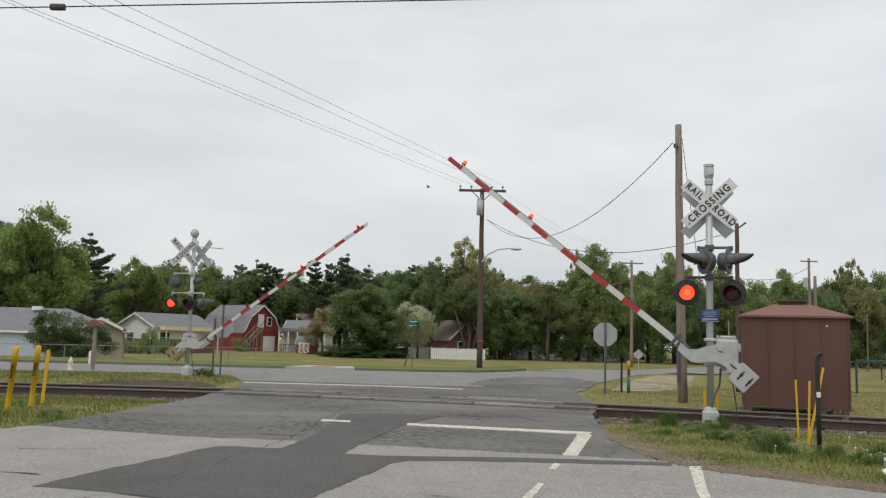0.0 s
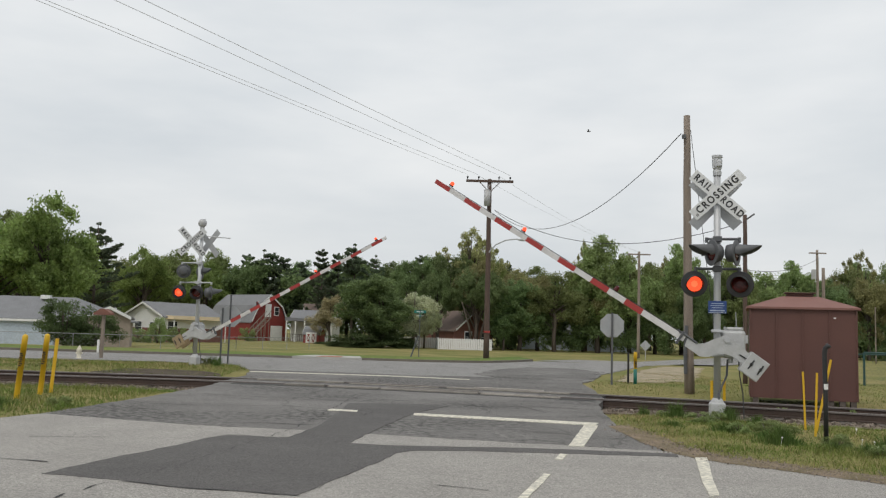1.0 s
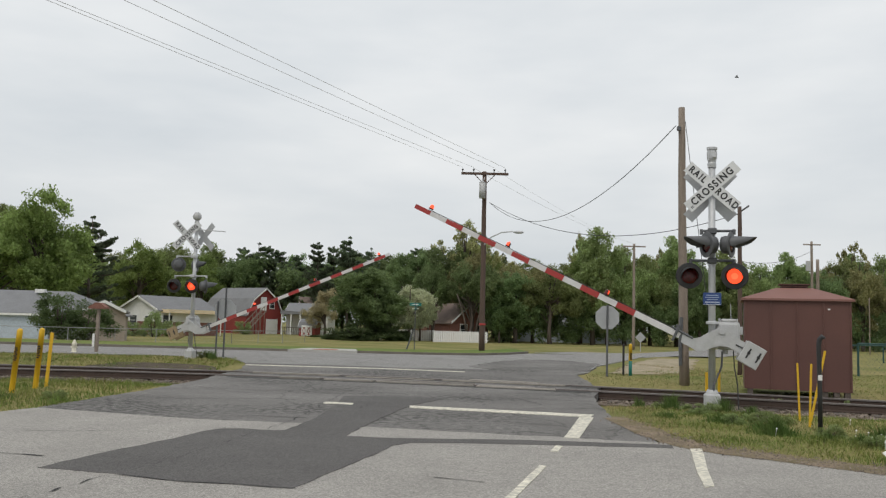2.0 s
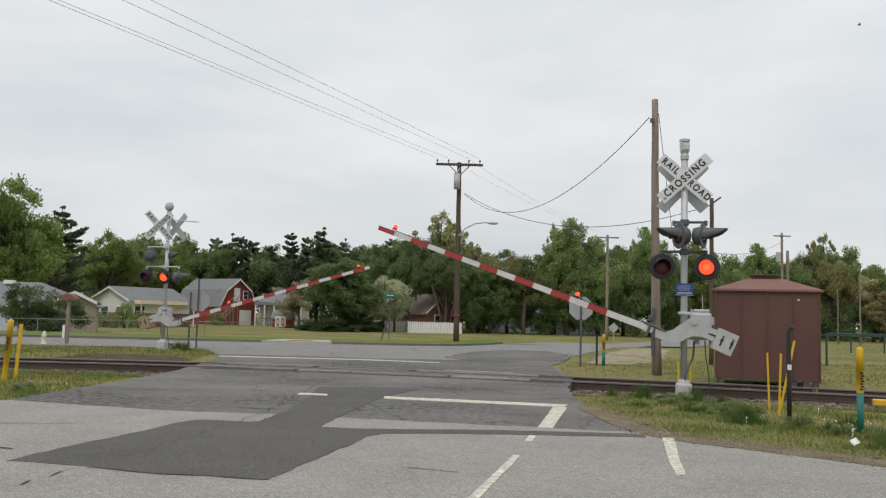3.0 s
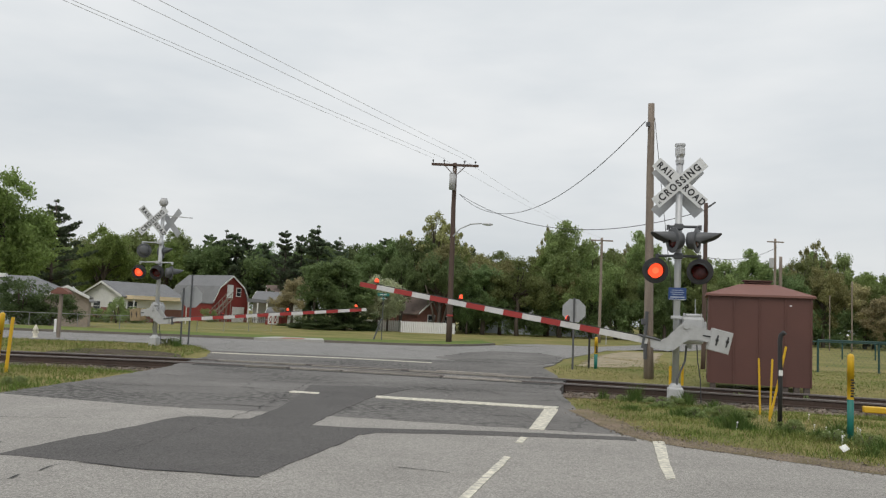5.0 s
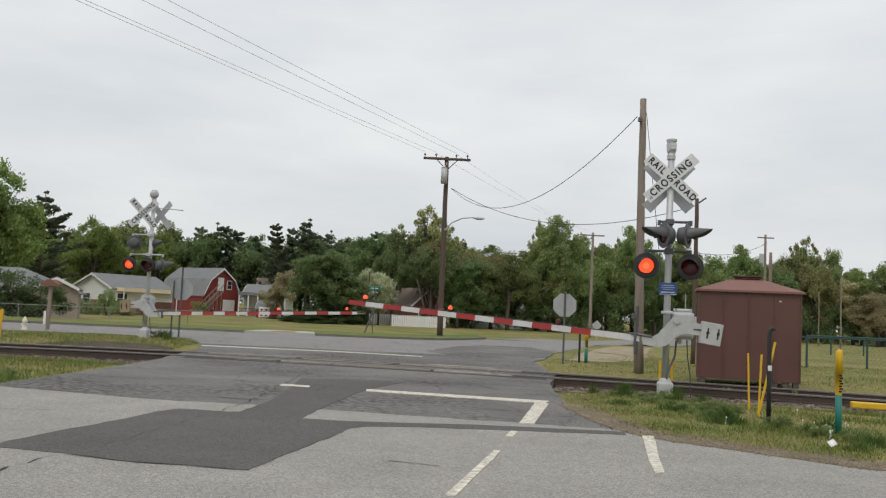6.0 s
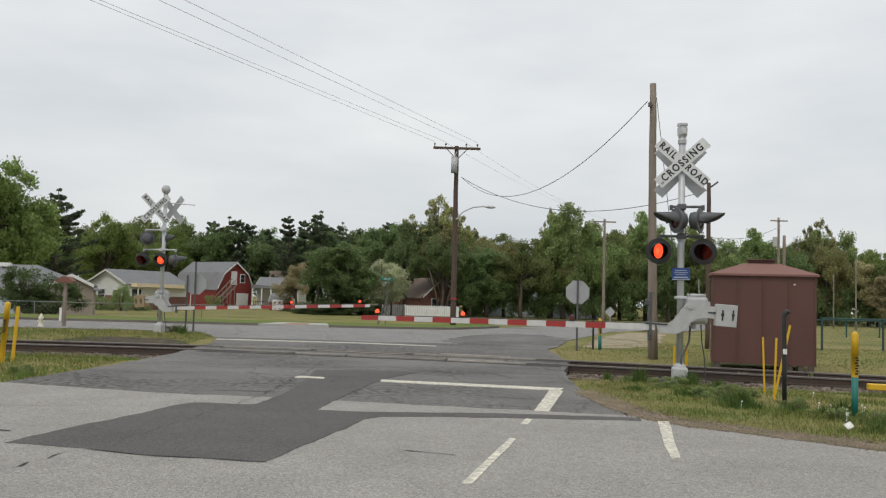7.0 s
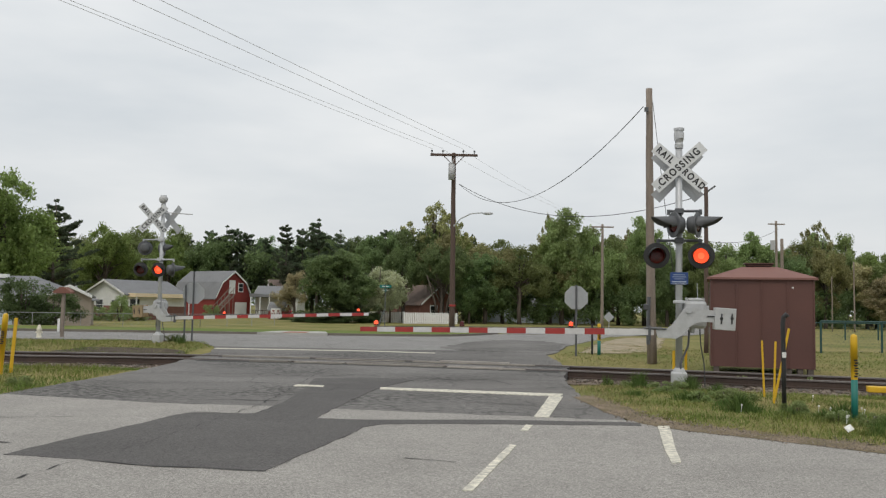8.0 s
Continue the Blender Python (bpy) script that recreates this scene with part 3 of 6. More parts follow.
def strip(name, line, offset, width, z0, z1, material, label, category):
    bm = bmesh.new()
    left, right = [], []
    for i, p in enumerate(line):
        a, b = Vector(line[max(0, i - 1)]), Vector(line[min(len(line) - 1, i + 1)])
        d = (b - a).normalized()
        nrm = Vector((-d.y, d.x))
        q = Vector(p) + nrm * offset
        left.append(q + nrm * width)
        right.append(q)
    for i in range(len(line) - 1):
        prism(bm, [tuple(right[i]), tuple(right[i + 1]), tuple(left[i + 1]), tuple(left[i])], z0, z1)
    bmesh.ops.remove_doubles(bm, verts=bm.verts, dist=0.001)
    return tagged(mesh_object(name, bm, material), label, category, kind="structure")


# the whole kerb gets one blotchy dark grey-brown
strip("kerb", KERB, 0.0, 0.16, -0.3, 0.10, M["kerbstone"], "dark concrete kerb along the far street", "kerb")
slab("driveway_apron", [(-8.2, 39.25), (-5.0, 39.45), (-5.4, 41.9), (-7.7, 41.9)], -0.2, 0.108, M["concrete"], "pale concrete kerb ramp", "pavement", 0.02, 9)
slab("tactile_pad", [(-7.1, 39.36), (-6.0, 39.44), (-6.1, 41.0), (-7.0, 40.9)], 0.0, 0.114, M["tactile"], "brick-red ramp pad in the concrete", "pavement", 0.0)


def ribbon(name, rows, material, label, category):
    """A sheet through rows of points, each row running across it."""
    bm = bmesh.new()
    grid = [[bm.verts.new(p) for p in row] for row in rows]
    for a, b in zip(grid, grid[1:]):
        for k in range(len(a) - 1):
            bm.faces.new((a[k], a[k + 1], b[k + 1], b[k]))
    return tagged(mesh_object(name, bm, material, None, True), label, category, kind="structure")


ribbon("lawn", [[(x - 0.10 * o, y + o * 0.98, z) for o, z in ((0.16, 0.095), (2.5, 0.105), (5.0, 0.09), (8.0, 0.0), (11.0, -0.16), (15.0, -0.5))] for x, y in KERB],
       M["lawn"], "mown lawn behind the kerb", "lawn")
ribbon("road_far", [[(x - w * 0.9, y + w * 0.42, z), (x + w * 0.9, y - w * 0.42, z)] for x, y, z, w in
       ((6.6, 46.6, -0.006, 3.3), (10.2, 55.5, -0.13, 3.4), (17.0, 70.0, -0.53, 3.5), (33.0, 100.0, -0.54, 3.6), (70.0, 160.0, -0.54, 4.0))],
       M["street_asphalt"], "asphalt road leading away past the field", "road")


rim = random.Random(31)
RIM = []
for (x0, y0), (x1, y1) in zip(NEAR_EDGE[1:], NEAR_EDGE[2:]):
    n = max(2, int(math.hypot(x1 - x0, y1 - y0) / 0.12))
    RIM += [(x0 + (x1 - x0) * k / n, y0 + (y1 - y0) * k / n) for k in range(n)]
RIM += [(2.45, 12.6), (2.40, 13.3), (2.4, 14.0)]
ribbon("dirt_verge", [[(x - 0.10 - rim.uniform(0, 0.07), y - 0.10 - rim.uniform(0, 0.05), 0.0045), (x + 0.1, y + 0.1, 0.007),
       (x + 0.26 + rim.uniform(-0.08, 0.12), y + 0.28 + rim.uniform(-0.08, 0.12), -0.008), (x + 0.45 + rim.uniform(-0.12, 0.3), y + 0.5 + rim.uniform(-0.12, 0.3), -0.05)] for x, y in RIM], M["verge_dirt"], "gravelly dirt strip along the asphalt edge", "dirt")
soil_rows = []
for k in range(13):
    y = 24.0 + 2.4 * k / 12
    half = 1.9 * math.sqrt(max(0.02, 1 - ((y - 25.2) / 1.22) ** 2))
    soil_rows.append([(x, y, ground_z(x, y) + 0.035 + 0.02 * noise.noise((x * 2.0, y * 2.0, 5))) for x in (-9.3 + half * (u / 8 - 1) * (1 + 0.15 * noise.noise((y * 2.0, u, 9))) for u in range(17))])
ribbon("soil_patch", soil_rows, M["soil"], "dark bare soil mound beside the track", "soil")


def crack(pts, width, seed):
    rng = random.Random(seed)
    line = []
    for (x0, y0), (x1, y1) in zip(pts, pts[1:]):
        n = max(2, int(math.hypot(x1 - x0, y1 - y0) / 0.18))
        line += [(x0 + (x1 - x0) * k / n + rng.uniform(-0.03, 0.03), y0 + (y1 - y0) * k / n + rng.uniform(-0.03, 0.03)) for k in range(n)]
    line.append(pts[-1])
    bm = bmesh.new()
    lo, hi = [], []
    for x, y in line:
        w = width * rng.uniform(0.35, 1.2)
        lo.append(bm.verts.new((x, y - w / 2, 0.0065)))
        hi.append(bm.verts.new((x + w * 0.4, y + w / 2, 0.0065)))
    for k in range(len(line) - 1):
        bm.faces.new((lo[k], lo[k + 1], hi[k + 1], hi[k]))
    tagged(mesh_object("road_crack", bm, M["gap_dark"]), "dark jagged crack in the asphalt", "crack", kind="structure")


for k, (pts, w) in enumerate((([(-3.4, 6.5), (-3.25, 7.22), (-3.13, 7.78), (-2.93, 8.66), (-2.77, 9.66), (-2.64, 10.76), (-2.46, 12.14)], 0.05), ([(-3.1, 7.7), (-2.6, 7.5), (-2.0, 7.42), (-1.42, 7.35), (-1.33, 7.72)], 0.03), ([(-1.33, 7.72), (-1.24, 8.14), (-1.07, 8.9), (-0.96, 9.3), (-0.82, 10.04)], 0.022), ([(-3.4, 10.24), (-3.28, 10.88), (-3.13, 11.14), (-2.6, 11.07), (-2.3, 11.12), (-2.22, 11.9)], 0.035), ([(-2.46, 12.14), (-2.45, 13.81), (-2.43, 17.19), (-2.21, 19.64)], 0.045),
                              ([(-6.1, 15.2), (-4.8, 15.0), (-3.4, 15.5), (-2.3, 15.1)], 0.04), ([(-5.6, 17.6), (-4.1, 17.2), (-2.6, 17.9), (-1.2, 17.4)], 0.05),
                              ([(-0.4, 17.3), (0.4, 16.6), (1.2, 17.2), (2.5, 16.9)], 0.05), ([(-0.5, 12.6), (0.6, 12.9), (1.4, 12.6)], 0.03), ([(1.2, 18.6), (1.0, 17.2), (1.4, 15.9)], 0.05),
                              ([(-2.1, 13.6), (-1.75, 14.3), (-1.6, 15.4)], 0.09), ([(-6.0, 24.0), (-3.0, 24.4), (0.5, 23.6), (3.2, 23.0)], 0.06), ([(-3.9, 12.4), (-3.0, 12.7), (-2.3, 12.6)], 0.04),
                              ([(-5.0, 8.7), (-4.2, 8.55)], 0.03), ([(-0.3, 8.1), (0.2, 7.9)], 0.02), ([(-5.3, 10.3), (-4.4, 10.5)], 0.025))):
    crack(pts, w, 40 + k)


# ---- railway ----
def rail_pts(side):
    out = []
    for i, p in enumerate(LINE):
        d = (LINE[min(i + 1, len(LINE) - 1)] - LINE[max(i - 1, 0)]).normalized()
        out.append(p + Vector((-d.y, d.x)) * side * 0.7525)
    return out


def rail(side):
    prof_foot = [(-0.07, -0.17), (0.07, -0.17), (0.07, -0.158), (0.012, -0.14), (0.012, -0.045), (0.036, -0.03), (-0.036, -0.03), (-0.012, -0.045), (-0.012, -0.14), (-0.07, -0.158)]
    prof_head = [(-0.036, -0.03), (0.036, -0.03), (0.036, 0.0), (0.028, 0.008), (-0.028, 0.008), (-0.036, 0.0)]
    pts = rail_pts(side)
    t = thing("rail", pose(0, 0, 0), "rusty brown steel rail on timber sleepers", "rail", "rails", "structure")
    for nm, prof, material in (("rail_web", prof_foot, M["rust"]), ("rail_head", prof_head, M["railhead"])):
        bm = bmesh.new()
        rings = []
        for i, p in enumerate(pts):
            d = (pts[min(i + 1, len(pts) - 1)] - pts[max(i - 1, 0)]).normalized()
            nrm = Vector((-d.y, d.x))
            rings.append([bm.verts.new((p.x + nrm.x * u, p.y + nrm.y * u, v + 0.028)) for u, v in prof])
        for a, b in zip(rings, rings[1:]):
            for k in range(len(prof)):
                bm.faces.new((a[k], a[(k + 1) % len(prof)], b[(k + 1) % len(prof)], b[k]))
        bm.faces.new(rings[0]), bm.faces.new(rings[-1][::-1])
        part(nm, bm, material, t)


rail(1), rail(-1)
strip("ballast", [tuple(p) for p in LINE[::2]], -1.75, 3.5, -0.5, -0.185, M["ballast"], "dirty crushed-stone track ballast", "ballast")


def sleepers():
    t = thing("sleepers", pose(0, 0, 0), "dark weathered timber sleepers under the rails", "sleepers", kind="structure")
    bm = bmesh.new()
    box(bm, (0, 0, 0), (0.23, 2.5, 0.16), bevel=0.015)
    first = part("sleeper", bm, M["timber"], t)
    me = first.data
    dist, made = 0.0, 0
    for a, b in zip(LINE, LINE[1:]):
        dist += (b - a).length
        if dist > 0.6 and abs(a.x) < 40:
            dist = 0.0
            if -6.0 < a.x < 2.6:
                continue
            ob = first if made == 0 else new("sleeper", me)
            ob.parent = t
            d = (b - a).normalized()
            ob.matrix_basis = pose(a.x, a.y, -0.235, rz=math.degrees(math.atan2(d.y, d.x)))
            made += 1


sleepers()

# flangeway grooves and broken grey boards beside the rails in the road
ROADLINE = [tuple(p) for p in LINE if -6.3 < p.x < 3.1]
for off, wide_by in ((0.43, 0.28), (-0.72, 0.3), (0.80, 0.10), (-1.22, 0.36)):
    # each groove is a flat dark strip just above the road surface
    strip("flangeway", ROADLINE, off, wide_by, -0.05, 0.004, M["gap_dark"], "dark groove strip along the rail in the road", "groove")


def crossing_boards():
    rng = random.Random(53)
    t = thing("crossing_boards", pose(0, 0, 0), "broken grey timber boards along the rails in the road", "crossing boards", kind="structure")
    for off, w, keep in ((0.93, 0.17, 0.85), (0.54, 0.13, 0.6), (-0.56, 0.13, 0.7), (-0.93, 0.16, 0.9), (1.3, 0.12, 0.4)):
        k = 0
        while k < len(LINE) - 6:
            n = rng.randint(2, 5)
            a, b = LINE[k], LINE[k + n]
            k += n
            if a.x < -6.2 or b.x > 3.0 or rng.random() > keep:
                continue
            d = (b - a)
            nrm = Vector((-d.y, d.x)).normalized()
            mid = (a + b) / 2 + nrm * (off + rng.uniform(-0.03, 0.03))
            bm = bmesh.new()
            half = d.length / 2 - rng.uniform(0.02, 0.12)
            outl = ragged([(-half, -w / 2), (half, -w / 2 + rng.uniform(0, 0.04)), (half, w / 2), (-half, w / 2 - rng.uniform(0, 0.04))], 0.3, 0.018, k)
            prism(bm, outl, -0.06, 0.022 + rng.uniform(0, 0.025))
            board = part("board", bm, M["oldboard"], t)
            board.matrix_basis = pose(mid.x, mid.y, 0, rz=math.degrees(math.atan2(d.y, d.x)))


crossing_boards()


def stones():
    rng = np.random.default_rng(4)
    cube = np.array([(x, y, z) for x in (-1, 1) for y in (-1, 1) for z in (-1, 1)], float)
    quads = np.array([(0, 1, 3, 2), (4, 6, 7, 5), (0, 4, 5, 1), (2, 3, 7, 6), (0, 2, 6, 4), (1, 5, 7, 3)])
    vs, fs = [], []
    n = 0
    while n < 12000:
        x = rng.uniform(-22, 17)
        if -6.1 < x < 2.9:
            continue
        o = rng.normal(0, 1.3)
        if abs(o) > 2.5:
            continue
        y = float(np.interp(x, LINE_X, LINE_Y)) + o
        s = rng.uniform(0.012, 0.034)
        pts = cube * s * rng.uniform(0.6, 1.2, 3) + rng.normal(0, s * 0.25, (8, 3))
        a = rng.uniform(0, 6.28)
        pts = np.stack([pts[:, 0] * math.cos(a) - pts[:, 1] * math.sin(a), pts[:, 0] * math.sin(a) + pts[:, 1] * math.cos(a), pts[:, 2]], 1)
        vs.append(pts + (x, y, -0.175 if abs(o) < 1.75 else ground_z(x, y) + 0.01))
        fs.append(quads + 8 * n)
        n += 1
    me = bpy.data.meshes.new("ballast_stones")
    me.from_pydata(np.concatenate(vs).tolist(), [], np.concatenate(fs).tolist())
    me.materials.append(M["stone"])
    tagged(new("ballast_stones", me), "loose grey-brown ballast stones between the rails", "stones", kind="stuff")


stones()


def verge_stones():
    rng = np.random.default_rng(9)
    tet = np.array([(1, 0, -0.5), (-0.5, 0.87, -0.5), (-0.5, -0.87, -0.5), (0.1, 0.1, 0.6)])
    tri = np.array([(0, 2, 1), (0, 1, 3), (1, 2, 3), (2, 0, 3)])
    vs, fs = [], []
    for n in range(4200):
        x, y = RIM[rng.integers(0, len(RIM))]
        o = abs(rng.normal(0, 0.33))
        s = rng.uniform(0.004, 0.019)
        vs.append(tet * s * rng.uniform(0.6, 1.3, 3) + rng.normal(0, s * 0.2, (4, 3)) + (x - 0.1 + o * 0.7 + rng.normal(0, 0.1), y - 0.1 + o * 0.75 + rng.normal(0, 0.1), 0.008))
        fs.append(tri + 4 * n)
    me = bpy.data.meshes.new("verge_gravel")
    me.from_pydata(np.concatenate(vs).tolist(), [], np.concatenate(fs).tolist())
    me.materials.append(M["stone"])
    tagged(new("verge_gravel", me), "loose gravel along the asphalt edge", "gravel", kind="stuff")


verge_stones()


# ---- grass blades ----
def blades(name, count, region, height, width, material, label, seed, lean=0.5, keep=None):
    rng = np.random.default_rng(seed)
    x0, x1, y0, y1 = region
    vs, fs = [], []
    n = 0
    tries = 0
    while n < count and tries < count * 12:
        tries += 1
        x, y = rng.uniform(x0, x1), rng.uniform(y0, y1)
        if keep and not keep(x, y, rng):
            continue
        h = rng.uniform(0.5, 1.3) * height * (0.5 + 0.9 * max(0.0, noise.noise((x * 0.9, y * 0.9, seed)) + 0.35))
        a = rng.uniform(0, 6.28)
        w = width * rng.uniform(0.6, 1.3)
        dx, dy = math.cos(a) * w, math.sin(a) * w
        lx, ly = rng.normal(0, lean * h * 0.6), rng.normal(0, lean * h * 0.6)
        z = max(ground_z(x, y), -0.25) - 0.01
        vs += [(x - dx, y - dy, z), (x + dx, y + dy, z), (x + dx * 0.7 + lx * 0.4, y + dy * 0.7 + ly * 0.4, z + h * 0.6),
               (x - dx * 0.7 + lx * 0.4, y - dy * 0.7 + ly * 0.4, z + h * 0.6), (x + lx, y + ly, z + h)]
        fs += [(5 * n, 5 * n + 1, 5 * n + 2, 5 * n + 3), (5 * n + 3, 5 * n + 2, 5 * n + 4)]
        n += 1
    me = bpy.data.meshes.new(name)
    me.from_pydata(vs, [], fs)
    me.materials.append(M[material])
    tagged(new(name, me), label, "grass", kind="stuff")


def road_edge_x(y):
    return float(np.interp(y, [5.2, 7.7, 9.0, 9.5, 10.06, 10.56, 11.0, 12.1, 13.7, 16.7, 18.1], [12, 7, 4.68, 4.13, 3.46, 2.94, 2.7, 2.5, 2.37, 2.56, 2.71]))


def verge_right(x, y, rng):
    e = x - road_edge_x(y)
    if e < 0.02 or off_track(x, y) > -1.85 + 0.3 * noise.noise((x, y, 8)):
        return False
    return rng.uniform() < min(1.0, e / 1.1) * (0.12 + 1.4 * max(0.0, noise.noise((x * 0.9, y * 0.9, 3)) + 0.3))


def verge_edge(x, y, rng):
    """Straw gathers towards the asphalt and in patches."""
    e = x - road_edge_x(y)
    if e < 0.05 or off_track(x, y) > -1.0:
        return False
    return rng.uniform() < min(1.0, e / 0.5) * (0.9 if e < 1.0 else 0.25 + 0.9 * max(0.0, noise.noise((x * 0.8, y * 0.8, 7))))


def verge_left(x, y, rng):
    return x < -6.35 - max(0, 12.8 - y) * 1.6 and off_track(x, y) < -1.7


def far_left(x, y, rng):
    return off_track(x, y) > 1.6 and (x < -7.3 - max(0, y - 28) * 0.35) and y < float(np.interp(x, [-45, -15.67, -11.5, -8.6], [27.6, 30.9, 31.9, 31.2])) - 0.1


def far_right(x, y, rng):
    return off_track(x, y) > 1.5 and x > float(np.interp(y, [20, 22.5, 26.5, 28, 33], [3.1, 3.3, 3.6, 4.2, 8.0])) + 0.05


def pad_edge(x, y, rng):
    left = float(np.interp(y, [27, 28, 30, 34.5, 40], [3.8, 4.2, 5.0, 6.2, 7.9]))
    return x > left and noise.noise((x * 0.8, y * 0.5, 12)) > -0.1


blades("verge_grass", 62000, (2.4, 14, 6.5, 19), 0.075, 0.0045, "blade", "weedy green grass on the verge", 11, 0.9, keep=verge_right)
blades("verge_dry_grass", 30000, (2.4, 14, 6.5, 19), 0.055, 0.004, "drygrass", "dry straw-coloured grass on the verge", 12, 1.1, keep=verge_edge)
blades("left_verge_grass", 42000, (-16, -6, 9, 21), 0.11, 0.005, "blade", "lush green grass beside the track", 13, 0.8, keep=verge_left)
blades("left_verge_dry_grass", 4500, (-16, -6, 9, 21), 0.06, 0.005, "drygrass", "yellowing grass beside the track", 14, 0.9, keep=verge_left)
blades("berm_grass", 12000, (-26, -6.3, 23, 32.2), 0.08, 0.009, "drygrass", "dry grass between track and street", 15, 0.9, keep=far_left)
blades("berm_green_grass", 22000, (-26, -6.3, 23, 32.2), 0.09, 0.009, "blade", "green grass between track and street", 16, 0.8, keep=far_left)
blades("signal_grass", 16000, (3.2, 18, 19, 33), 0.06, 0.008, "blade", "short green grass round the pole", 17, 0.8, keep=far_right)
blades("signal_dry_grass", 8000, (3.2, 18, 19, 33), 0.05, 0.008, "drygrass", "short dry grass round the pole", 18, 0.8, keep=far_right)


blades("pad_grass", 5000, (4.2, 9.5, 27.4, 37), 0.05, 0.008, "drygrass", "thin dry grass over the sandy dirt", 19, 0.9, keep=pad_edge)


def tall_tufts():
    """Thick tufts of taller grass and stalks among the short turf."""
    rng = np.random.default_rng(61)
    vs, fs, n = [], [], 0
    for x0, y0, r, h, count in TUFTS:
        for k in range(count):
            a, d = rng.uniform(0, 6.28), abs(rng.normal(0, r * 0.5))
            x, y = x0 + math.cos(a) * d, y0 + math.sin(a) * d
            z = max(ground_z(x, y), -0.25) - 0.01
            hh = h * rng.uniform(0.35, 1.1) * max(0.35, 1 - d / (r * 1.6))
            out = rng.uniform(0.1, 0.55) * hh
            lx, ly = math.cos(a) * out + rng.normal(0, 0.12 * hh), math.sin(a) * out + rng.normal(0, 0.12 * hh)
            b, w = rng.uniform(0, 6.28), rng.uniform(0.003, 0.006)
            dx, dy = math.cos(b) * w, math.sin(b) * w
            vs += [(x - dx, y - dy, z), (x + dx, y + dy, z), (x + dx * 0.8 + lx * 0.35, y + dy * 0.8 + ly * 0.35, z + hh * 0.62),
                   (x - dx * 0.8 + lx * 0.35, y - dy * 0.8 + ly * 0.35, z + hh * 0.62), (x + lx, y + ly, z + hh)]
            fs += [(5 * n, 5 * n + 1, 5 * n + 2, 5 * n + 3), (5 * n + 3, 5 * n + 2, 5 * n + 4)]
            n += 1
    me = bpy.data.meshes.new("tall_tufts")
    me.from_pydata(vs, [], fs)
    me.materials.append(M["tuft"])
    tagged(new("tall_tufts", me), "dark green tufts of tall grass on the verge", "grass", kind="stuff")


TUFTS = [(3.95, 16.6, 0.3, 0.42, 420), (3.45, 17.2, 0.14, 0.35, 90), (4.75, 16.0, 0.3, 0.36, 320), (4.15, 14.0, 0.4, 0.2, 500), (4.5, 12.6, 0.34, 0.3, 900),
         (5.0, 12.0, 0.3, 0.17, 350), (5.35, 11.7, 0.35, 0.2, 450), (5.75, 12.1, 0.3, 0.3, 350), (5.75, 10.8, 0.4, 0.2, 500), (4.5, 13.2, 0.3, 0.16, 300), (5.1, 15.4, 0.3, 0.22, 250),
         (3.4, 14.6, 0.3, 0.16, 260), (5.3, 10.3, 0.25, 0.15, 250), (-8.9, 14.6, 0.7, 0.26, 1300), (-8.0, 14.2, 0.6, 0.2, 900), (-9.9, 15.2, 0.7, 0.25, 1200), (-7.6, 13.2, 0.5, 0.16, 600), (-8.9, 29.9, 0.25, 0.45, 250),
         (-9.5, 31.2, 0.3, 0.4, 200), (8.6, 20.4, 0.25, 0.3, 200), (9.4, 20.2, 0.25, 0.28, 200), (7.0, 20.6, 0.2, 0.2, 120)]
tall_tufts()


# ---- crossing signals ----
def text_part(words, size, m, parent, material):
    cu = bpy.data.curves.new("letters", "FONT")
    cu.body, cu.size, cu.align_x, cu.align_y, cu.extrude, cu.offset, cu.space_character = words, size, "CENTER", "CENTER", 0.002, 0.0055, 1.32
    tmp = new("letters_tmp", cu)
    bpy.context.view_layer.update()
    me = bpy.data.meshes.new_from_object(tmp.evaluated_get(bpy.context.evaluated_depsgraph_get()))
    bpy.data.objects.remove(tmp)
    me.materials.clear()
    me.materials.append(material)
    ob = new("lettering", me)
    ob.parent, ob.matrix_basis = parent, m
    return ob


def crossbuck(parent, y, zc, tilt, yaw=0.0, xc=0.0, front=True):
    at_m = Matrix.Translation((xc, y, zc)) @ Matrix.Rotation(radians(yaw), 4, "Z")
    for k, ang in enumerate((tilt, -tilt)):
        bm = bmesh.new()
        box(bm, (0, 0.008 * k, 0), (1.24, 0.006, 0.235), Matrix.Rotation(radians(-ang), 4, "Y"), bevel=0.002)
        blade = part("crossbuck_blade", bm, M["white"] if front else M["signback"], parent)
        blade.matrix_basis = at_m
        up = Matrix.Rotation(radians(-ang), 4, "Y")
        if front:
            put = ((("CROSSING", 0.0),) if k == 0 else (("RAIL", -0.365), ("ROAD", 0.365)))
            for words, along in put:
                text_part(words, 0.20 if k == 0 else 0.185, up @ Matrix.Translation((along, -0.006 + 0.008 * k, 0)) @ XZ @ Matrix.Diagonal((0.84, 1.0, 1, 1)), blade, M["letter"])
            bm = bmesh.new()
            for j in (0.025, -0.005) if k == 0 else ():
                box(bm, (-0.555 + j * 1.0, -0.006, -0.05), (0.012, 0.004, 0.05), None)
            if k == 0:
                bars = part("small_print", bm, M["letter"], blade)
                bars.matrix_basis = up
            else:
                bm.free()


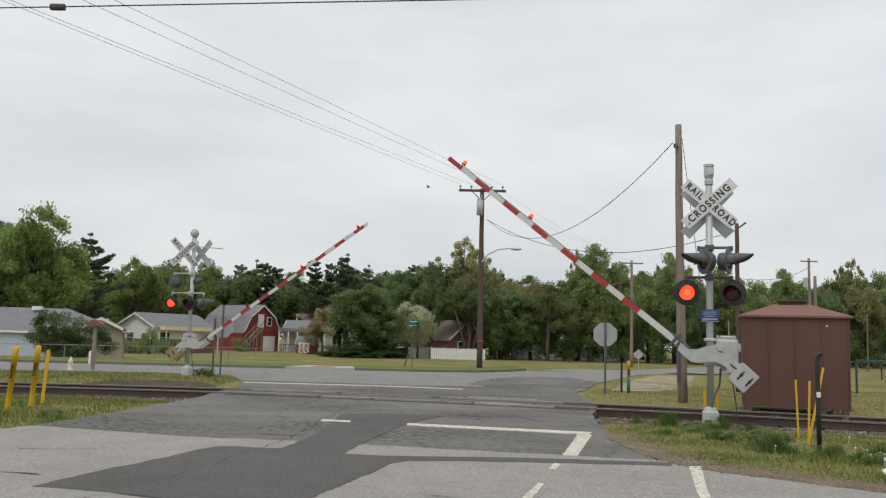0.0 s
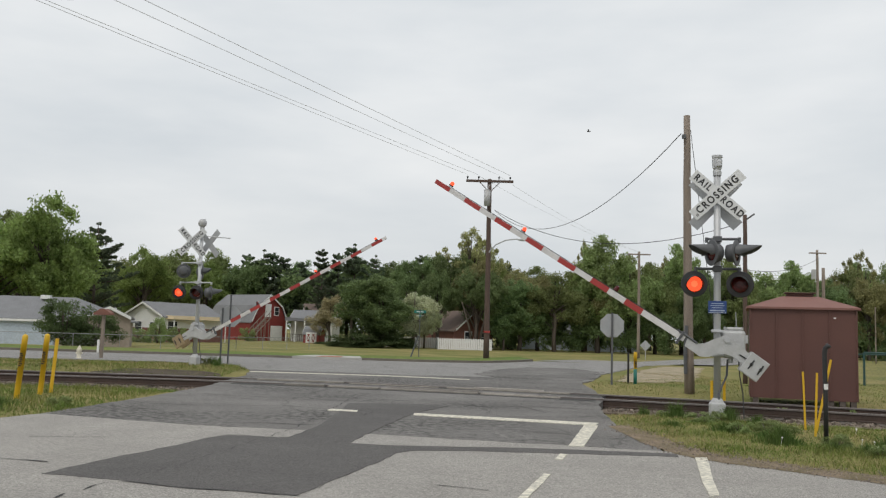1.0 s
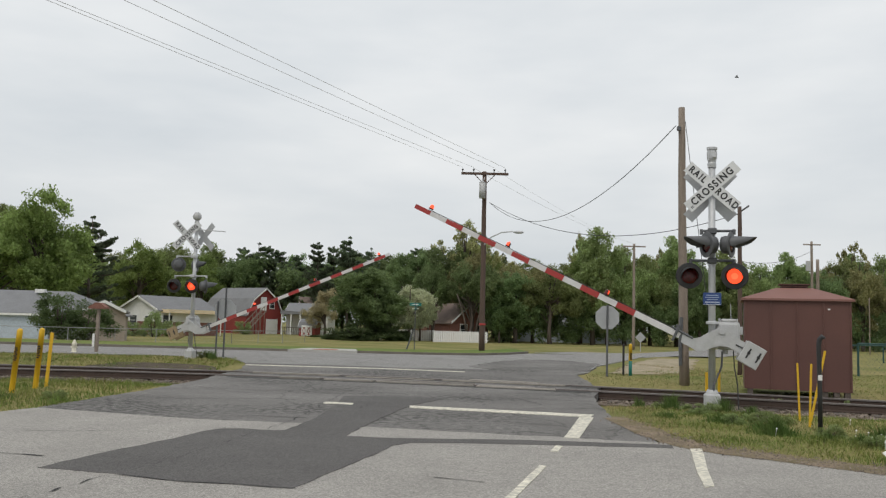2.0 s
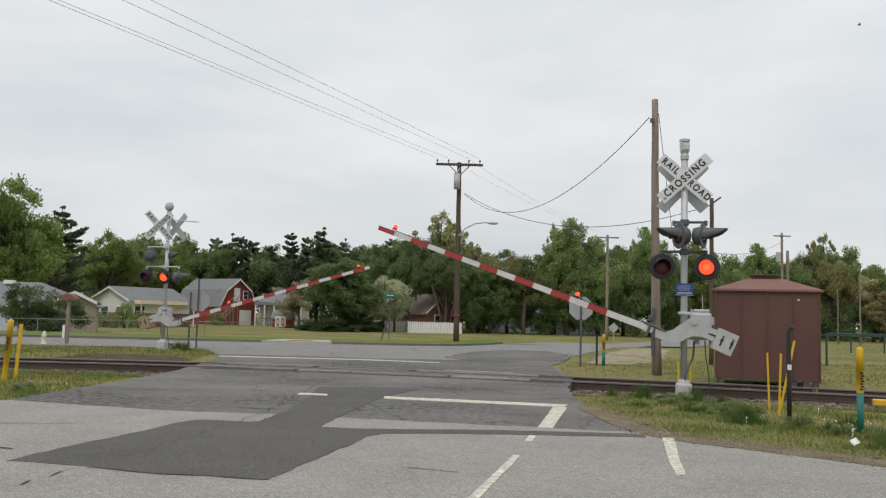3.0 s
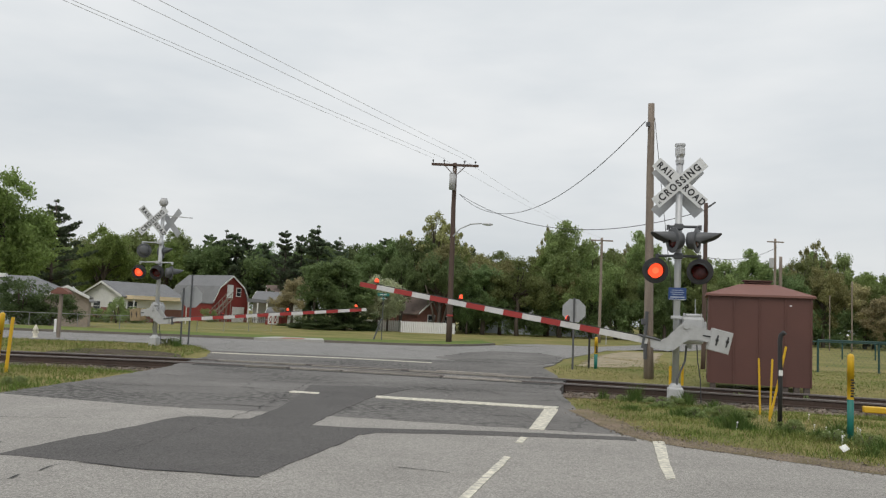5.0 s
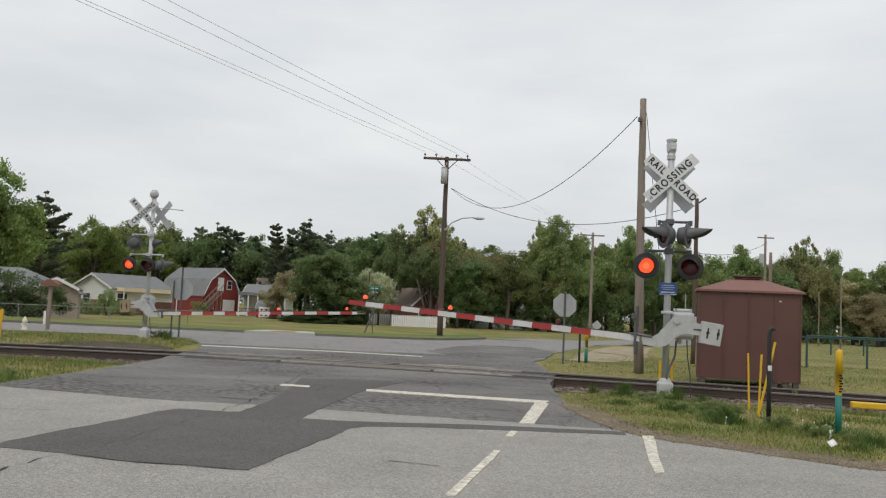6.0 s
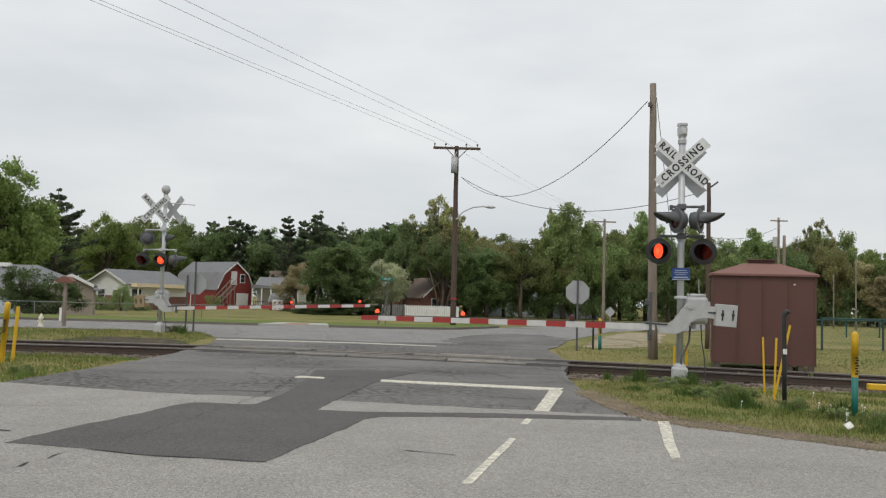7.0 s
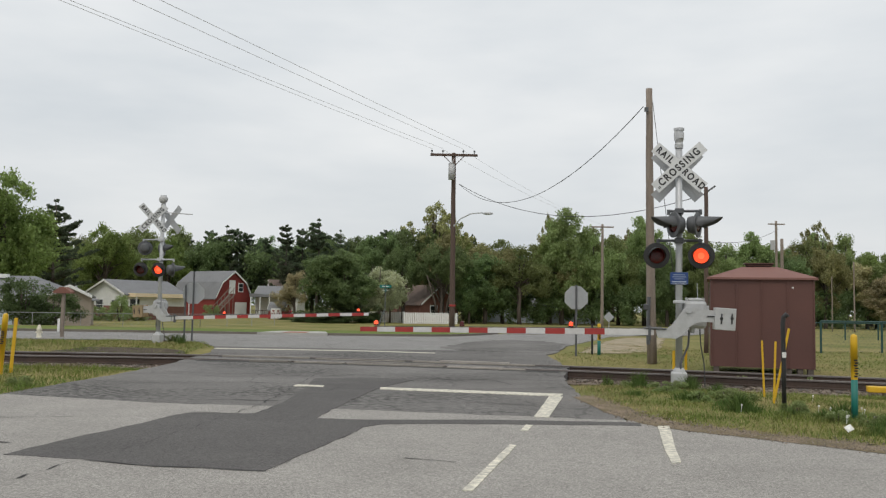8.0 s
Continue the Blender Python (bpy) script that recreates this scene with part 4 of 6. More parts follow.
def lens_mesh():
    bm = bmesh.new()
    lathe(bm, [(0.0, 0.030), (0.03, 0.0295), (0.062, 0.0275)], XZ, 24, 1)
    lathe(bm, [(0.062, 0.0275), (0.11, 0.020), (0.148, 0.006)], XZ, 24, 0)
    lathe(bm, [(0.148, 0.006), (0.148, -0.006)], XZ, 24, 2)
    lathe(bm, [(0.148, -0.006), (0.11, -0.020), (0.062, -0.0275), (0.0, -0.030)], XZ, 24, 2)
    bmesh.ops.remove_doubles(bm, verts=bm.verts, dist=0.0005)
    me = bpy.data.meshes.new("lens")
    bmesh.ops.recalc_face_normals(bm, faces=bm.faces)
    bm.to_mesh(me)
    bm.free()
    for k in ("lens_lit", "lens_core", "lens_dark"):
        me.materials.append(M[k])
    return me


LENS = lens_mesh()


def lamp_head(parent, place, rz, lens_kind, hood="black", tilt=0.0, reach_by=0.30):
    """A flasher: backboard, housing, visor and a lens that turns in its recess."""
    bm = bmesh.new()
    lathe(bm, [(0.157, -0.012), (0.157, 0.012), (0.165, 0.02), (0.245, 0.014), (0.254, 0.0), (0.245, -0.012), (0.157, -0.012)], XZ, 32)
    head = part("lamp_head", bm, M["black" if hood == "black" else "hood"], parent, "round dark flasher lamp with backboard")
    head.matrix_basis = pose(*place, rx=tilt, rz=rz)
    bm = bmesh.new()
    lathe(bm, [(0.17, -0.013), (0.175, -0.10), (0.16, -0.17), (0.09, -0.20), (0.0, -0.205)], XZ, 24)
    lathe(bm, [(0.0, -0.185), (0.08, -0.18), (0.15, -0.155), (0.16, -0.013)], XZ, 24)
    part("housing", bm, M["hood" if hood != "black" else "black"], head, "", True)
    bm = bmesh.new()
    seg, rows = 18, []
    for r, f0 in ((0.166, 0.0), (0.158, 0.0)):
        ring0, ring1 = [], []
        for k in range(seg + 1):
            a = radians(-12 + 204 * k / seg)
            reach = reach_by * (0.25 + 0.75 * max(0.0, math.sin(a)) ** 0.6)
            droop = 0.03
            ring0.append(bm.verts.new((r * math.cos(a), -0.012, r * math.sin(a))))
            ring1.append(bm.verts.new((r * math.cos(a), -0.012 - reach, r * math.sin(a) - droop)))
        rows.append((ring0, ring1))
    for ring0, ring1 in rows:
        for k in range(seg):
            bm.faces.new((ring0[k], ring0[k + 1], ring1[k + 1], ring1[k]))
    for k in range(seg):
        bm.faces.new((rows[0][1][k], rows[0][1][k + 1], rows[1][1][k + 1], rows[1][1][k]))
    for k in (0, seg):
        bm.faces.new((rows[0][0][k], rows[0][1][k], rows[1][1][k], rows[1][0][k]))
    part("visor", bm, M["black" if hood == "black" else "hood"], head, "", True)
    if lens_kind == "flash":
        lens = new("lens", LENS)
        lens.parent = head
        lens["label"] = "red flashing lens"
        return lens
    bm = bmesh.new()
    lathe(bm, [(0.0, 0.02), (0.08, 0.016), (0.15, 0.0), (0.15, -0.01), (0.0, -0.012)], XZ, 24)
    part("lens", bm, M[lens_kind], head, "unlit lens", True)
    return None


NECK = [(-0.62, -0.35), (-0.58, -0.53), (-0.25, -0.545), (-0.13, -0.48), (0.0, -0.33), (0.1, -0.25), (0.24, -0.215), (0.47, -0.23), (0.47, 0.0), (0.2, 0.02),
        (0.11, 0.05), (0.06, 0.1), (-0.04, 0.09), (-0.1, 0.02), (-0.2, -0.12), (-0.3, -0.28), (-0.42, -0.37)]


def gate_arm(parent, side, pivot, length, stripe, first, first_red, root_h, tip_h, light_at, weight="galv2"):
    """A tapered striped arm on a swan-neck bracket with a counterweight; side -1 reaches to -x."""
    bm = bmesh.new()
    flip = Matrix.Diagonal((-side, 1, 1, 1))
    prism(bm, NECK, -0.02, 0.02, flip @ XZ)
    prism(bm, [(x, z) for x, z in NECK], -0.34, -0.30, flip @ XZ)
    arm = part("gate_arm", bm, M["galv2"], parent, "grey swan-neck gate arm bracket")
    arm.matrix_basis = pose(*pivot)
    # pivot hub and bolts
    bm = bmesh.new()
    cyl(bm, (0, -0.05, 0), (0, 0.36, 0), 0.055, seg=16)
    for k in range(6):
        a = k * math.pi / 3
        cyl(bm, (0.085 * math.cos(a), -0.035, 0.085 * math.sin(a) - 0.02), (0.085 * math.cos(a), 0.0, 0.085 * math.sin(a) - 0.02), 0.012, seg=6)
    part("pivot_hub", bm, M["galv"], arm)
    # counterweight plate with two slots
    for depth in (-0.052, 0.31):
        bm = bmesh.new()
        box(bm, (-side * 0.66, depth, -0.165), (0.385, 0.05, 0.42), Matrix.Rotation(radians(-side * 4), 4, "Y"), bevel=0.012)
        part("counterweight", bm, M[weight], arm, "slotted counterweight plate")
    for k in (-0.09, 0.10):
        bm = bmesh.new()
        box(bm, (-side * (0.68 + k), -0.083, -0.16), (0.028, 0.014, 0.20), Matrix.Rotation(radians(-side * 4), 4, "Y"), bevel=0.005)
        box(bm, (-side * (0.68 + k), -0.088, -0.15), (0.055, 0.02, 0.05), Matrix.Rotation(radians(-side * 4), 4, "Y"), bevel=0.01)
        part("counterweight_slot", bm, M["black"], arm)
    bm = bmesh.new()
    box(bm, (-side * 0.40, -0.028, -0.115), (0.15, 0.012, 0.022), None)
    part("neck_slot", bm, M["black"], arm)
    # clamp at the arm's root
    bm = bmesh.new()
    box(bm, (side * 0.66, 0.0, -0.35), (0.30, 0.05, 0.05), bevel=0.01)
    cyl(bm, (side * 0.42, -0.03, -0.36), (side * 0.86, -0.03, -0.34), 0.018, seg=8)
    box(bm, (side * 0.74, -0.01, -0.44), (0.05, 0.10, 0.28), bevel=0.01)
    part("clamp", bm, M["hood"], arm, "dark steel clamp")
    # striped arm, piece by piece from the tip
    s, red = length, first_red
    while s > 0.70:
        e = max(0.66, s - (first if s == length else stripe))
        if e < 1.25 and not red:
            e = 0.66
        bm = bmesh.new()
        vs = []
        for d in (s, e):
            h = tip_h + (root_h - tip_h) * (1 - d / length)
            for yy, zz in ((-0.02, -h / 2), (0.02, -h / 2), (0.02, h / 2), (-0.02, h / 2)):
                vs.append(bm.verts.new((side * d, yy - (0.004 if red else 0), zz - 0.42)))
        bm.faces.new(vs[:4]), bm.faces.new(vs[4:][::-1])
        for k in range(4):
            bm.faces.new((vs[k], vs[(k + 1) % 4], vs[4 + (k + 1) % 4], vs[4 + k]))
        part("arm_stripe", bm, M["armred" if red else "armwhite"], arm, "red reflective stripe" if red else "white arm section")
        if e <= 0.67:
            break
        s, red = e, not red
    # lamp wire along the top edge
    bm = bmesh.new()
    tube(bm, [(side * d, 0.012, -0.42 + (tip_h + (root_h - tip_h) * (1 - d / length)) / 2 + 0.012) for d in np.linspace(0.7, length - 0.3, 8)], 0.008, 5)
    part("lamp_wire", bm, M["cable"], arm)
    lights = []
    for k, d in enumerate(light_at):
        z = -0.42 + tip_h / 2 + 0.03
        bm = bmesh.new()
        if k == 0:
            cyl(bm, (0, 0, 0.0), (0, 0, 0.03), 0.05, seg=12, mi=2)
            lathe(bm, [(0.04, 0.03), (0.045, 0.055), (0.04, 0.085), (0.025, 0.102), (0.0, 0.108)], None, 14, 0)
            lathe(bm, [(0.03, 0.028), (0.051, 0.05)], None, 14, 1)
        else:
            cyl(bm, (0, 0, 0.0), (0, 0, 0.03), 0.05, seg=12, mi=2)
            for q, mi in ((0, 0), (1, 2)):
                # one half of the drum glows, the other is dark
                n = 8
                top = bm.verts.new((0, 0, 0.115))
                for rr in range(n):
                    a0, a1 = (math.pi * (1 + q + rr / n) for rr in (rr, rr + 1))
                    lo0, lo1 = (bm.verts.new((0.044 * math.cos(a), 0.044 * math.sin(a), 0.03)) for a in (a0, a1))
                    hi0, hi1 = (bm.verts.new((0.04 * math.cos(a), 0.04 * math.sin(a), 0.088)) for a in (a0, a1))
                    bm.faces.new((lo0, lo1, hi1, hi0)).material_index = mi
                    bm.faces.new((hi0, hi1, top)).material_index = mi
        light = part("arm_light", bm, [M["lens_lit"], M["lens_core"], M["lens_dark"]], arm, "small red lamp on the gate arm")
        light.matrix_basis = pose(side * d, 0.0, z)
        lights.append((light, (side * d, 0.0, z)))
    return arm, lights


def signal_body(name, m, label, top):
    t = thing(name, m, label, "crossing signal", "railway crossing signals")
    bm = bmesh.new()
    cyl(bm, (0, 0, 0.28), (0, 0, top - 0.28), 0.066, seg=18)
    part("mast", bm, M["galv"], t, "silver-painted steel mast", True)
    bm = bmesh.new()
    box(bm, (0, 0, 0.12), (0.30, 0.30, 0.36), bevel=0.03)
    lathe(bm, [(0.13, 0.29), (0.11, 0.34), (0.085, 0.38), (0.066, 0.38)], None, 16)
    part("mast_base", bm, M["galv2"], t, "cast grey base box")
    bm = bmesh.new()
    lathe(bm, [(0.08, top - 0.38), (0.085, top - 0.30), (0.07, top - 0.27), (0.075, top - 0.25), (0.095, top - 0.2), (0.098, top - 0.06), (0.085, top - 0.055), (0.085, top - 0.01), (0.06, top), (0.0, top + 0.01)], None, 20)
    box(bm, (0.03, -0.085, top - 0.14), (0.10, 0.05, 0.12), bevel=0.012)
    cyl(bm, (-0.07, -0.07, top - 0.24), (-0.07, -0.07, top - 0.02), 0.018, seg=8)
    cyl(bm, (0, 0, top - 0.02), (0, 0, top + 0.025), 0.102, seg=20)
    part("bell", bm, M["galv"], t, "grey warning bell on the mast top")
    return t


def crossarm(t, z, half, x0=0.0, y=-0.09, material="hood"):
    bm = bmesh.new()
    cyl(bm, (x0 - half, y, z), (x0 + half, y, z), 0.026, seg=10)
    box(bm, (0, y * 0.6, z), (0.17, 0.2, 0.11), bevel=0.015)
    for s in (-1, 1):
        cyl(bm, (x0 + s * half, y, z + 0.03), (x0 + s * half, y, z - 0.07), 0.035, seg=10)
    part("crossarm", bm, M[material], t, "steel lamp crossarm")


def mechanism(t, side, x, y, z, k=1.0):
    bm = bmesh.new()
    box(bm, (x, y, z), (0.44 * k, 0.30, 0.54), bevel=0.06)
    box(bm, (x + 0.02, y, z + 0.29), (0.30 * k, 0.24, 0.07), bevel=0.03)
    cyl(bm, (x + 0.06, y, z + 0.30), (x + 0.05, y, z + 0.62), 0.008, seg=6)
    for sx in (-0.16, 0.16):
        cyl(bm, (x + sx, y - 0.1, z + 0.27), (x + sx, y - 0.1, z + 0.33), 0.022, seg=8)
    box(bm, (x + 0.24 * k, y, z + 0.1), (0.06, 0.14, 0.16), bevel=0.015)
    cyl(bm, (x - 0.05, y - 0.05, z - 0.27), (x - 0.05, y - 0.05, z - 0.36), 0.05, seg=10)
    part("gate_mechanism", bm, M["galv2"], t, "grey gate motor housing")
    bm = bmesh.new()
    tube(bm, [(x + 0.1, y, z - 0.28), (x + 0.12, y + 0.02, z - 0.6), (x + 0.18, y + 0.04, z - 0.95), (x + 0.2, y + 0.05, 0.0)], 0.012, 6)
    part("ground_cable", bm, M["cable"], t, "thin black cable to the ground")
    for zz in (z + 0.24, z - 0.22):
        bm = bmesh.new()
        box(bm, (0, 0, zz), (0.22, 0.2, 0.06), bevel=0.012)
        part("mounting_clamp", bm, M["galv"], t)
    bm = bmesh.new()
    tube(bm, [(x - 0.1, y, z - 0.3), (x - 0.12, y - 0.02, z - 0.6), (0.03, -0.07, z - 0.95), (0.02, -0.08, 0.3)], 0.02, 8)
    part("conduit", bm, M["hood"], t, "dark cable conduit")


# near signal, beside the near lane
near_signal = signal_body("crossing_signal", pose(4.75, 16.68, -0.06, rz=-13), "silver railway crossing signal with crossbuck, red flashers and gate", 5.08)
crossbuck(near_signal, -0.11, 4.31, 42)
crossbuck(near_signal, 0.11, 4.17, 47, xc=-0.03, front=False)
crossarm(near_signal, 3.44, 0.30, 0.10)
crossarm(near_signal, 2.86, 0.40)
flashers = []
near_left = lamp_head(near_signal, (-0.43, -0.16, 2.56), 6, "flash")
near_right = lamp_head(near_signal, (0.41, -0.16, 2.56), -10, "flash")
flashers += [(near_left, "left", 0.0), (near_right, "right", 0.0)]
lamp_head(near_signal, (-0.11, -0.24, 3.16), -62, "lens_dark", "grey", reach_by=0.46)
lamp_head(near_signal, (0.34, -0.22, 3.16), 70, "lens_dark", "grey", reach_by=0.46)
bm = bmesh.new()
box(bm, (0, -0.078, 2.12), (0.34, 0.008, 0.24), bevel=0.003)
blue_sign = part("notice_plate", bm, M["blue"], near_signal, "small blue notice plate with white print")
bm = bmesh.new()
for z, w in ((2.19, 0.22), (2.15, 0.26), (2.11, 0.2), (2.055, 0.27)):
    box(bm, (0, -0.084, z), (w, 0.004, 0.012 if z > 2.06 else 0.026), None)
part("print_bar", bm, M["print_blue"], blue_sign)
bm = bmesh.new()
prism(bm, [(-0.16, 2.01), (0.16, 2.01), (0.16, 2.018), (-0.16, 2.018)], 0.082, 0.086, XZ)
part("plate_rim", bm, M["white"], blue_sign)
mechanism(near_signal, -1, 0.30, 0.12, 1.42)
near_arm, near_lights = gate_arm(near_signal, -1, (0.17, -0.27, 1.50), 6.61, 0.387, 0.37, True, 0.125, 0.095, (6.27, 4.45, 2.25))

# far signal, across the road
far_signal = signal_body("crossing_signal", pose(-9.76, 30.11, -0.02, rz=-13), "silver railway crossing signal with three lit flashers and lowered gate", 5.18)
crossbuck(far_signal, -0.30, 4.36, 47, yaw=38, xc=-0.20)
crossbuck(far_signal, 0.14, 4.34, 45, yaw=-14, xc=0.22, front=False)
bm = bmesh.new()
cyl(bm, (0.0, 0, 4.6), (1.15, 0.0, 4.52), 0.018, seg=8)
part("bracket_rod", bm, M["galv"], far_signal)
crossarm(far_signal, 3.62, 0.35, -0.32, material="galv")
crossarm(far_signal, 2.92, 0.62, -0.08, material="galv")
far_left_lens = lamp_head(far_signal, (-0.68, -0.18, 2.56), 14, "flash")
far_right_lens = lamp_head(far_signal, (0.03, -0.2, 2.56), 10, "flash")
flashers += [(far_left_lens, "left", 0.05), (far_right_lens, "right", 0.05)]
lamp_head(far_signal, (0.52, -0.1, 2.56), 138, "lens_clear", "grey", reach_by=0.42)
lamp_head(far_signal, (-0.55, -0.16, 3.32), 205, "lens_clear", "grey", reach_by=0.42)
lamp_head(far_signal, (-0.02, 0.2, 3.32), 110, "lens_clear", "grey")
bm = bmesh.new()
lathe(bm, [(0.0, 0.09), (0.06, 0.085), (0.12, 0.06), (0.15, 0.01), (0.155, -0.02), (0.14, -0.06), (0.09, -0.09), (0.0, -0.095)], pose(0.02, -0.05, 5.06, 0, 0, 25) @ XZ, 24)
part("gong", bm, M["galv2"], far_signal, "round grey bell gong", True)
mechanism(far_signal, 1, -0.05, 0.14, 1.2)
far_arm, far_lights = gate_arm(far_signal, 1, (0.04, -0.3, 1.28), 7.75, 0.41, 0.16, False, 0.12, 0.095, (7.4, 5.0, 2.6), "weight_tan")


# ---- poles and cables ----
def pole(name, x, y, h, r0, r1, material, label, lean=(0, 0), group="utility poles"):
    t = thing(name, pose(x, y, -0.1), label, "utility pole", group)
    bm = bmesh.new()
    n = 8
    rng = random.Random(int(h * 100))
    z0 = ground_z(x, y)
    tube(bm, [(lean[0] * k / n + rng.uniform(-0.012, 0.012), lean[1] * k / n, z0 + (h + 0.1 - z0) * k / n) for k in range(n + 1)], [r0 + (r1 - r0) * k / n for k in range(n + 1)], 12)
    part("shaft", bm, M[material], t, "", True)
    return t


rp = pole("utility_pole", 5.93, 23.43, 7.62, 0.14, 0.09, "wood", "tall weathered bare wooden pole behind the signal", (-0.1, 0))
bm = bmesh.new()
box(bm, (-0.2, -0.12, 7.1), (0.1, 0.08, 0.12), bevel=0.01)
part("cable_hook", bm, M["hood"], rp)
bm = bmesh.new()
tube(bm, [(-0.02, -0.12, 7.3), (0.25, -0.13, 5), (0.55, -0.14, 2.5), (0.8, -0.12, 0.0)], 0.009, 5)
part("ground_wire", bm, M["cable"], rp)
bm = bmesh.new()
tube(bm, [(-0.12, -0.14, 1.9), (-0.15, -0.15, 1.2), (-0.14, -0.15, 0.6)], 0.05, 8)
box(bm, (-0.2, -0.14, 1.62), (0.12, 0.12, 0.16), bevel=0.02)
part("service_box", bm, M["hood"], rp, "dark service box and conduit")

cp = pole("utility_pole", 0.84, 45.66, 9.75, 0.16, 0.11, "darkwood", "dark brown wooden utility pole with crossarm and street light", (-0.06, 0))
bm = bmesh.new()
box(bm, (-0.05, -0.1, 9.72), (2.55, 0.11, 0.13), bevel=0.01)
for s in (-1, 1):
    cyl(bm, (s * 0.55 - 0.05, -0.14, 9.66), (-0.04, -0.14, 9.1), 0.022, seg=6)
part("crossarm", bm, M["darkwood"], cp)
for x in (-1.2, -0.6, 0.5, 1.1):
    bm = bmesh.new()
    cyl(bm, (x - 0.05, -0.1, 9.78), (x - 0.05, -0.1, 9.9), 0.02, seg=8)
    lathe(bm, [(0.03, 9.88), (0.06, 9.9), (0.05, 9.96), (0.0, 10.0)], Matrix.Translation((x - 0.05, -0.1, 0)), 10)
    part("insulator", bm, M["hood"], cp)
bm = bmesh.new()
cyl(bm, (-0.17, -0.3, 8.35), (-0.17, -0.3, 9.2), 0.17, seg=16)
cyl(bm, (-0.17, -0.3, 9.2), (-0.17, -0.3, 9.26), 0.18, 0.06, seg=16)
cyl(bm, (-0.17, -0.3, 9.2), (-0.05, -0.25, 9.5), 0.02, seg=6)
part("transformer", bm, M["galv2"], cp, "grey pole transformer", True)
bm = bmesh.new()
tube(bm, [(0, -0.12, 5.85), (0.35, -0.3, 6.25), (0.9, -0.5, 6.5), (1.5, -0.7, 6.55)], 0.035, 8)
part("lamp_arm", bm, M["galv"], cp)
bm = bmesh.new()
lathe(bm, [(0.0, -0.34), (0.05, -0.32), (0.13, -0.12), (0.13, 0.1), (0.07, 0.26), (0.0, 0.28)], pose(1.8, -0.8, 6.5, 0, 92, -20) @ Matrix.Diagonal((0.6, 1, 1, 1)), 14)
part("lamp_head", bm, M["galv"], cp, "cobra-head street light", True)
bm = bmesh.new()
box(bm, (0, -0.16, 1.6), (0.34, 0.03, 0.1), bevel=0.005)
part("pole_tag", bm, M["armred"], cp)

p2 = pole("utility_pole", 16.9, 87.0, 10.2, 0.17, 0.12, "wood", "pale wooden utility pole across the field")
bm = bmesh.new()
box(bm, (0, -0.1, 10.0), (2.3, 0.12, 0.14), bevel=0.01)
part("crossarm", bm, M["wood"], p2)
p3 = pole("utility_pole", 9.51, 30.0, 5.85, 0.085, 0.07, "darkwood", "short dark wooden pole behind the shed")
bm = bmesh.new()
cyl(bm, (0, 0, 5.75), (0.3, -0.1, 5.98), 0.03, seg=6)
part("cable_hook", bm, M["hood"], p3)
p4 = pole("utility_pole", 36.0, 90.0, 11.2, 0.17, 0.12, "wood", "distant wooden utility pole with crossarm")
bm = bmesh.new()
box(bm, (0, -0.1, 10.95), (1.8, 0.12, 0.13), bevel=0.01)
part("crossarm", bm, M["wood"], p4)
bm = bmesh.new()
cyl(bm, (-0.45, -0.2, 8.2), (-0.45, -0.2, 9.2), 0.25, seg=14)
part("transformer", bm, M["galv2"], p4)
pole("utility_pole", 37.0, 91.0, 9.4, 0.2, 0.16, "wood", "distant stub pole beside the crossarm pole")
pole("utility_pole", 46.7, 95.0, 7.3, 0.09, 0.07, "wood", "distant slim pole behind the green fence")
pole("utility_pole", 44.2, 95.0, 5.6, 0.06, 0.05, "wood", "distant slim pole behind the green fence")


def cable(name, a, b, sag, r, label, n=24, material="cable"):
    a, b = Vector(a), Vector(b)
    bm = bmesh.new()
    tube(bm, [a.lerp(b, k / n) - Vector((0, 0, sag * 4 * (k / n) * (1 - k / n))) for k in range(n + 1)], r, 5)
    return tagged(mesh_object(name, bm, M[material]), label, "cable", "overhead cables")


cable("overhead_cable", (-0.4, 45.56, 9.95), (-18.93, -1.05, 8.52), 0.05, 0.008, "thin overhead power line", material="line")
cable("overhead_cable", (0.2, 45.56, 9.95), (-18.99, -1.08, 8.52), 0.05, 0.008, "thin overhead power line", material="line")
cable("overhead_cable", (1.3, 45.56, 9.95), (-16.81, -1.32, 8.52), 0.05, 0.008, "thin overhead power line", material="line")
cable("overhead_cable", (1.9, 45.56, 9.95), (-15.97, -1.42, 8.52), 0.05, 0.008, "thin overhead power line", material="line")
high_cable = cable("overhead_cable", (-47.23, 17.38, 7.0), (34.67, 10.48, 7.0), 0.0, 0.012, "black cable crossing above the street")
bm = bmesh.new()
cyl(bm, (-7.29, 14.02, 7.0), (-7.05, 14.02, 7.0), 0.06, seg=10)
part("splice_case", bm, M["cable"], high_cable, "black splice case on the cable")
cable("service_cable", (1.08, 45.5, 8.04), (5.65, 23.3, 7.08), 1.75, 0.012, "sagging black service cable between the poles")
cable("service_cable", (1.08, 45.5, 8.04), (9.5, 29.9, 5.6), 1.25, 0.014, "sagging black cable to the short pole")
cable("service_cable", (36.18, 90, 10.33), (18.95, 60, 6.41), 0.6, 0.02, "distant sagging black overhead cable")
cable("overhead_cable", (0.2, 45.56, 9.9), (16.91, 87, 10.17), 0.4, 0.006, "thin overhead power line", material="line")
cable("overhead_cable", (1.3, 45.56, 9.9), (16.91, 87, 10.17), 0.4, 0.006, "thin overhead power line", material="line")

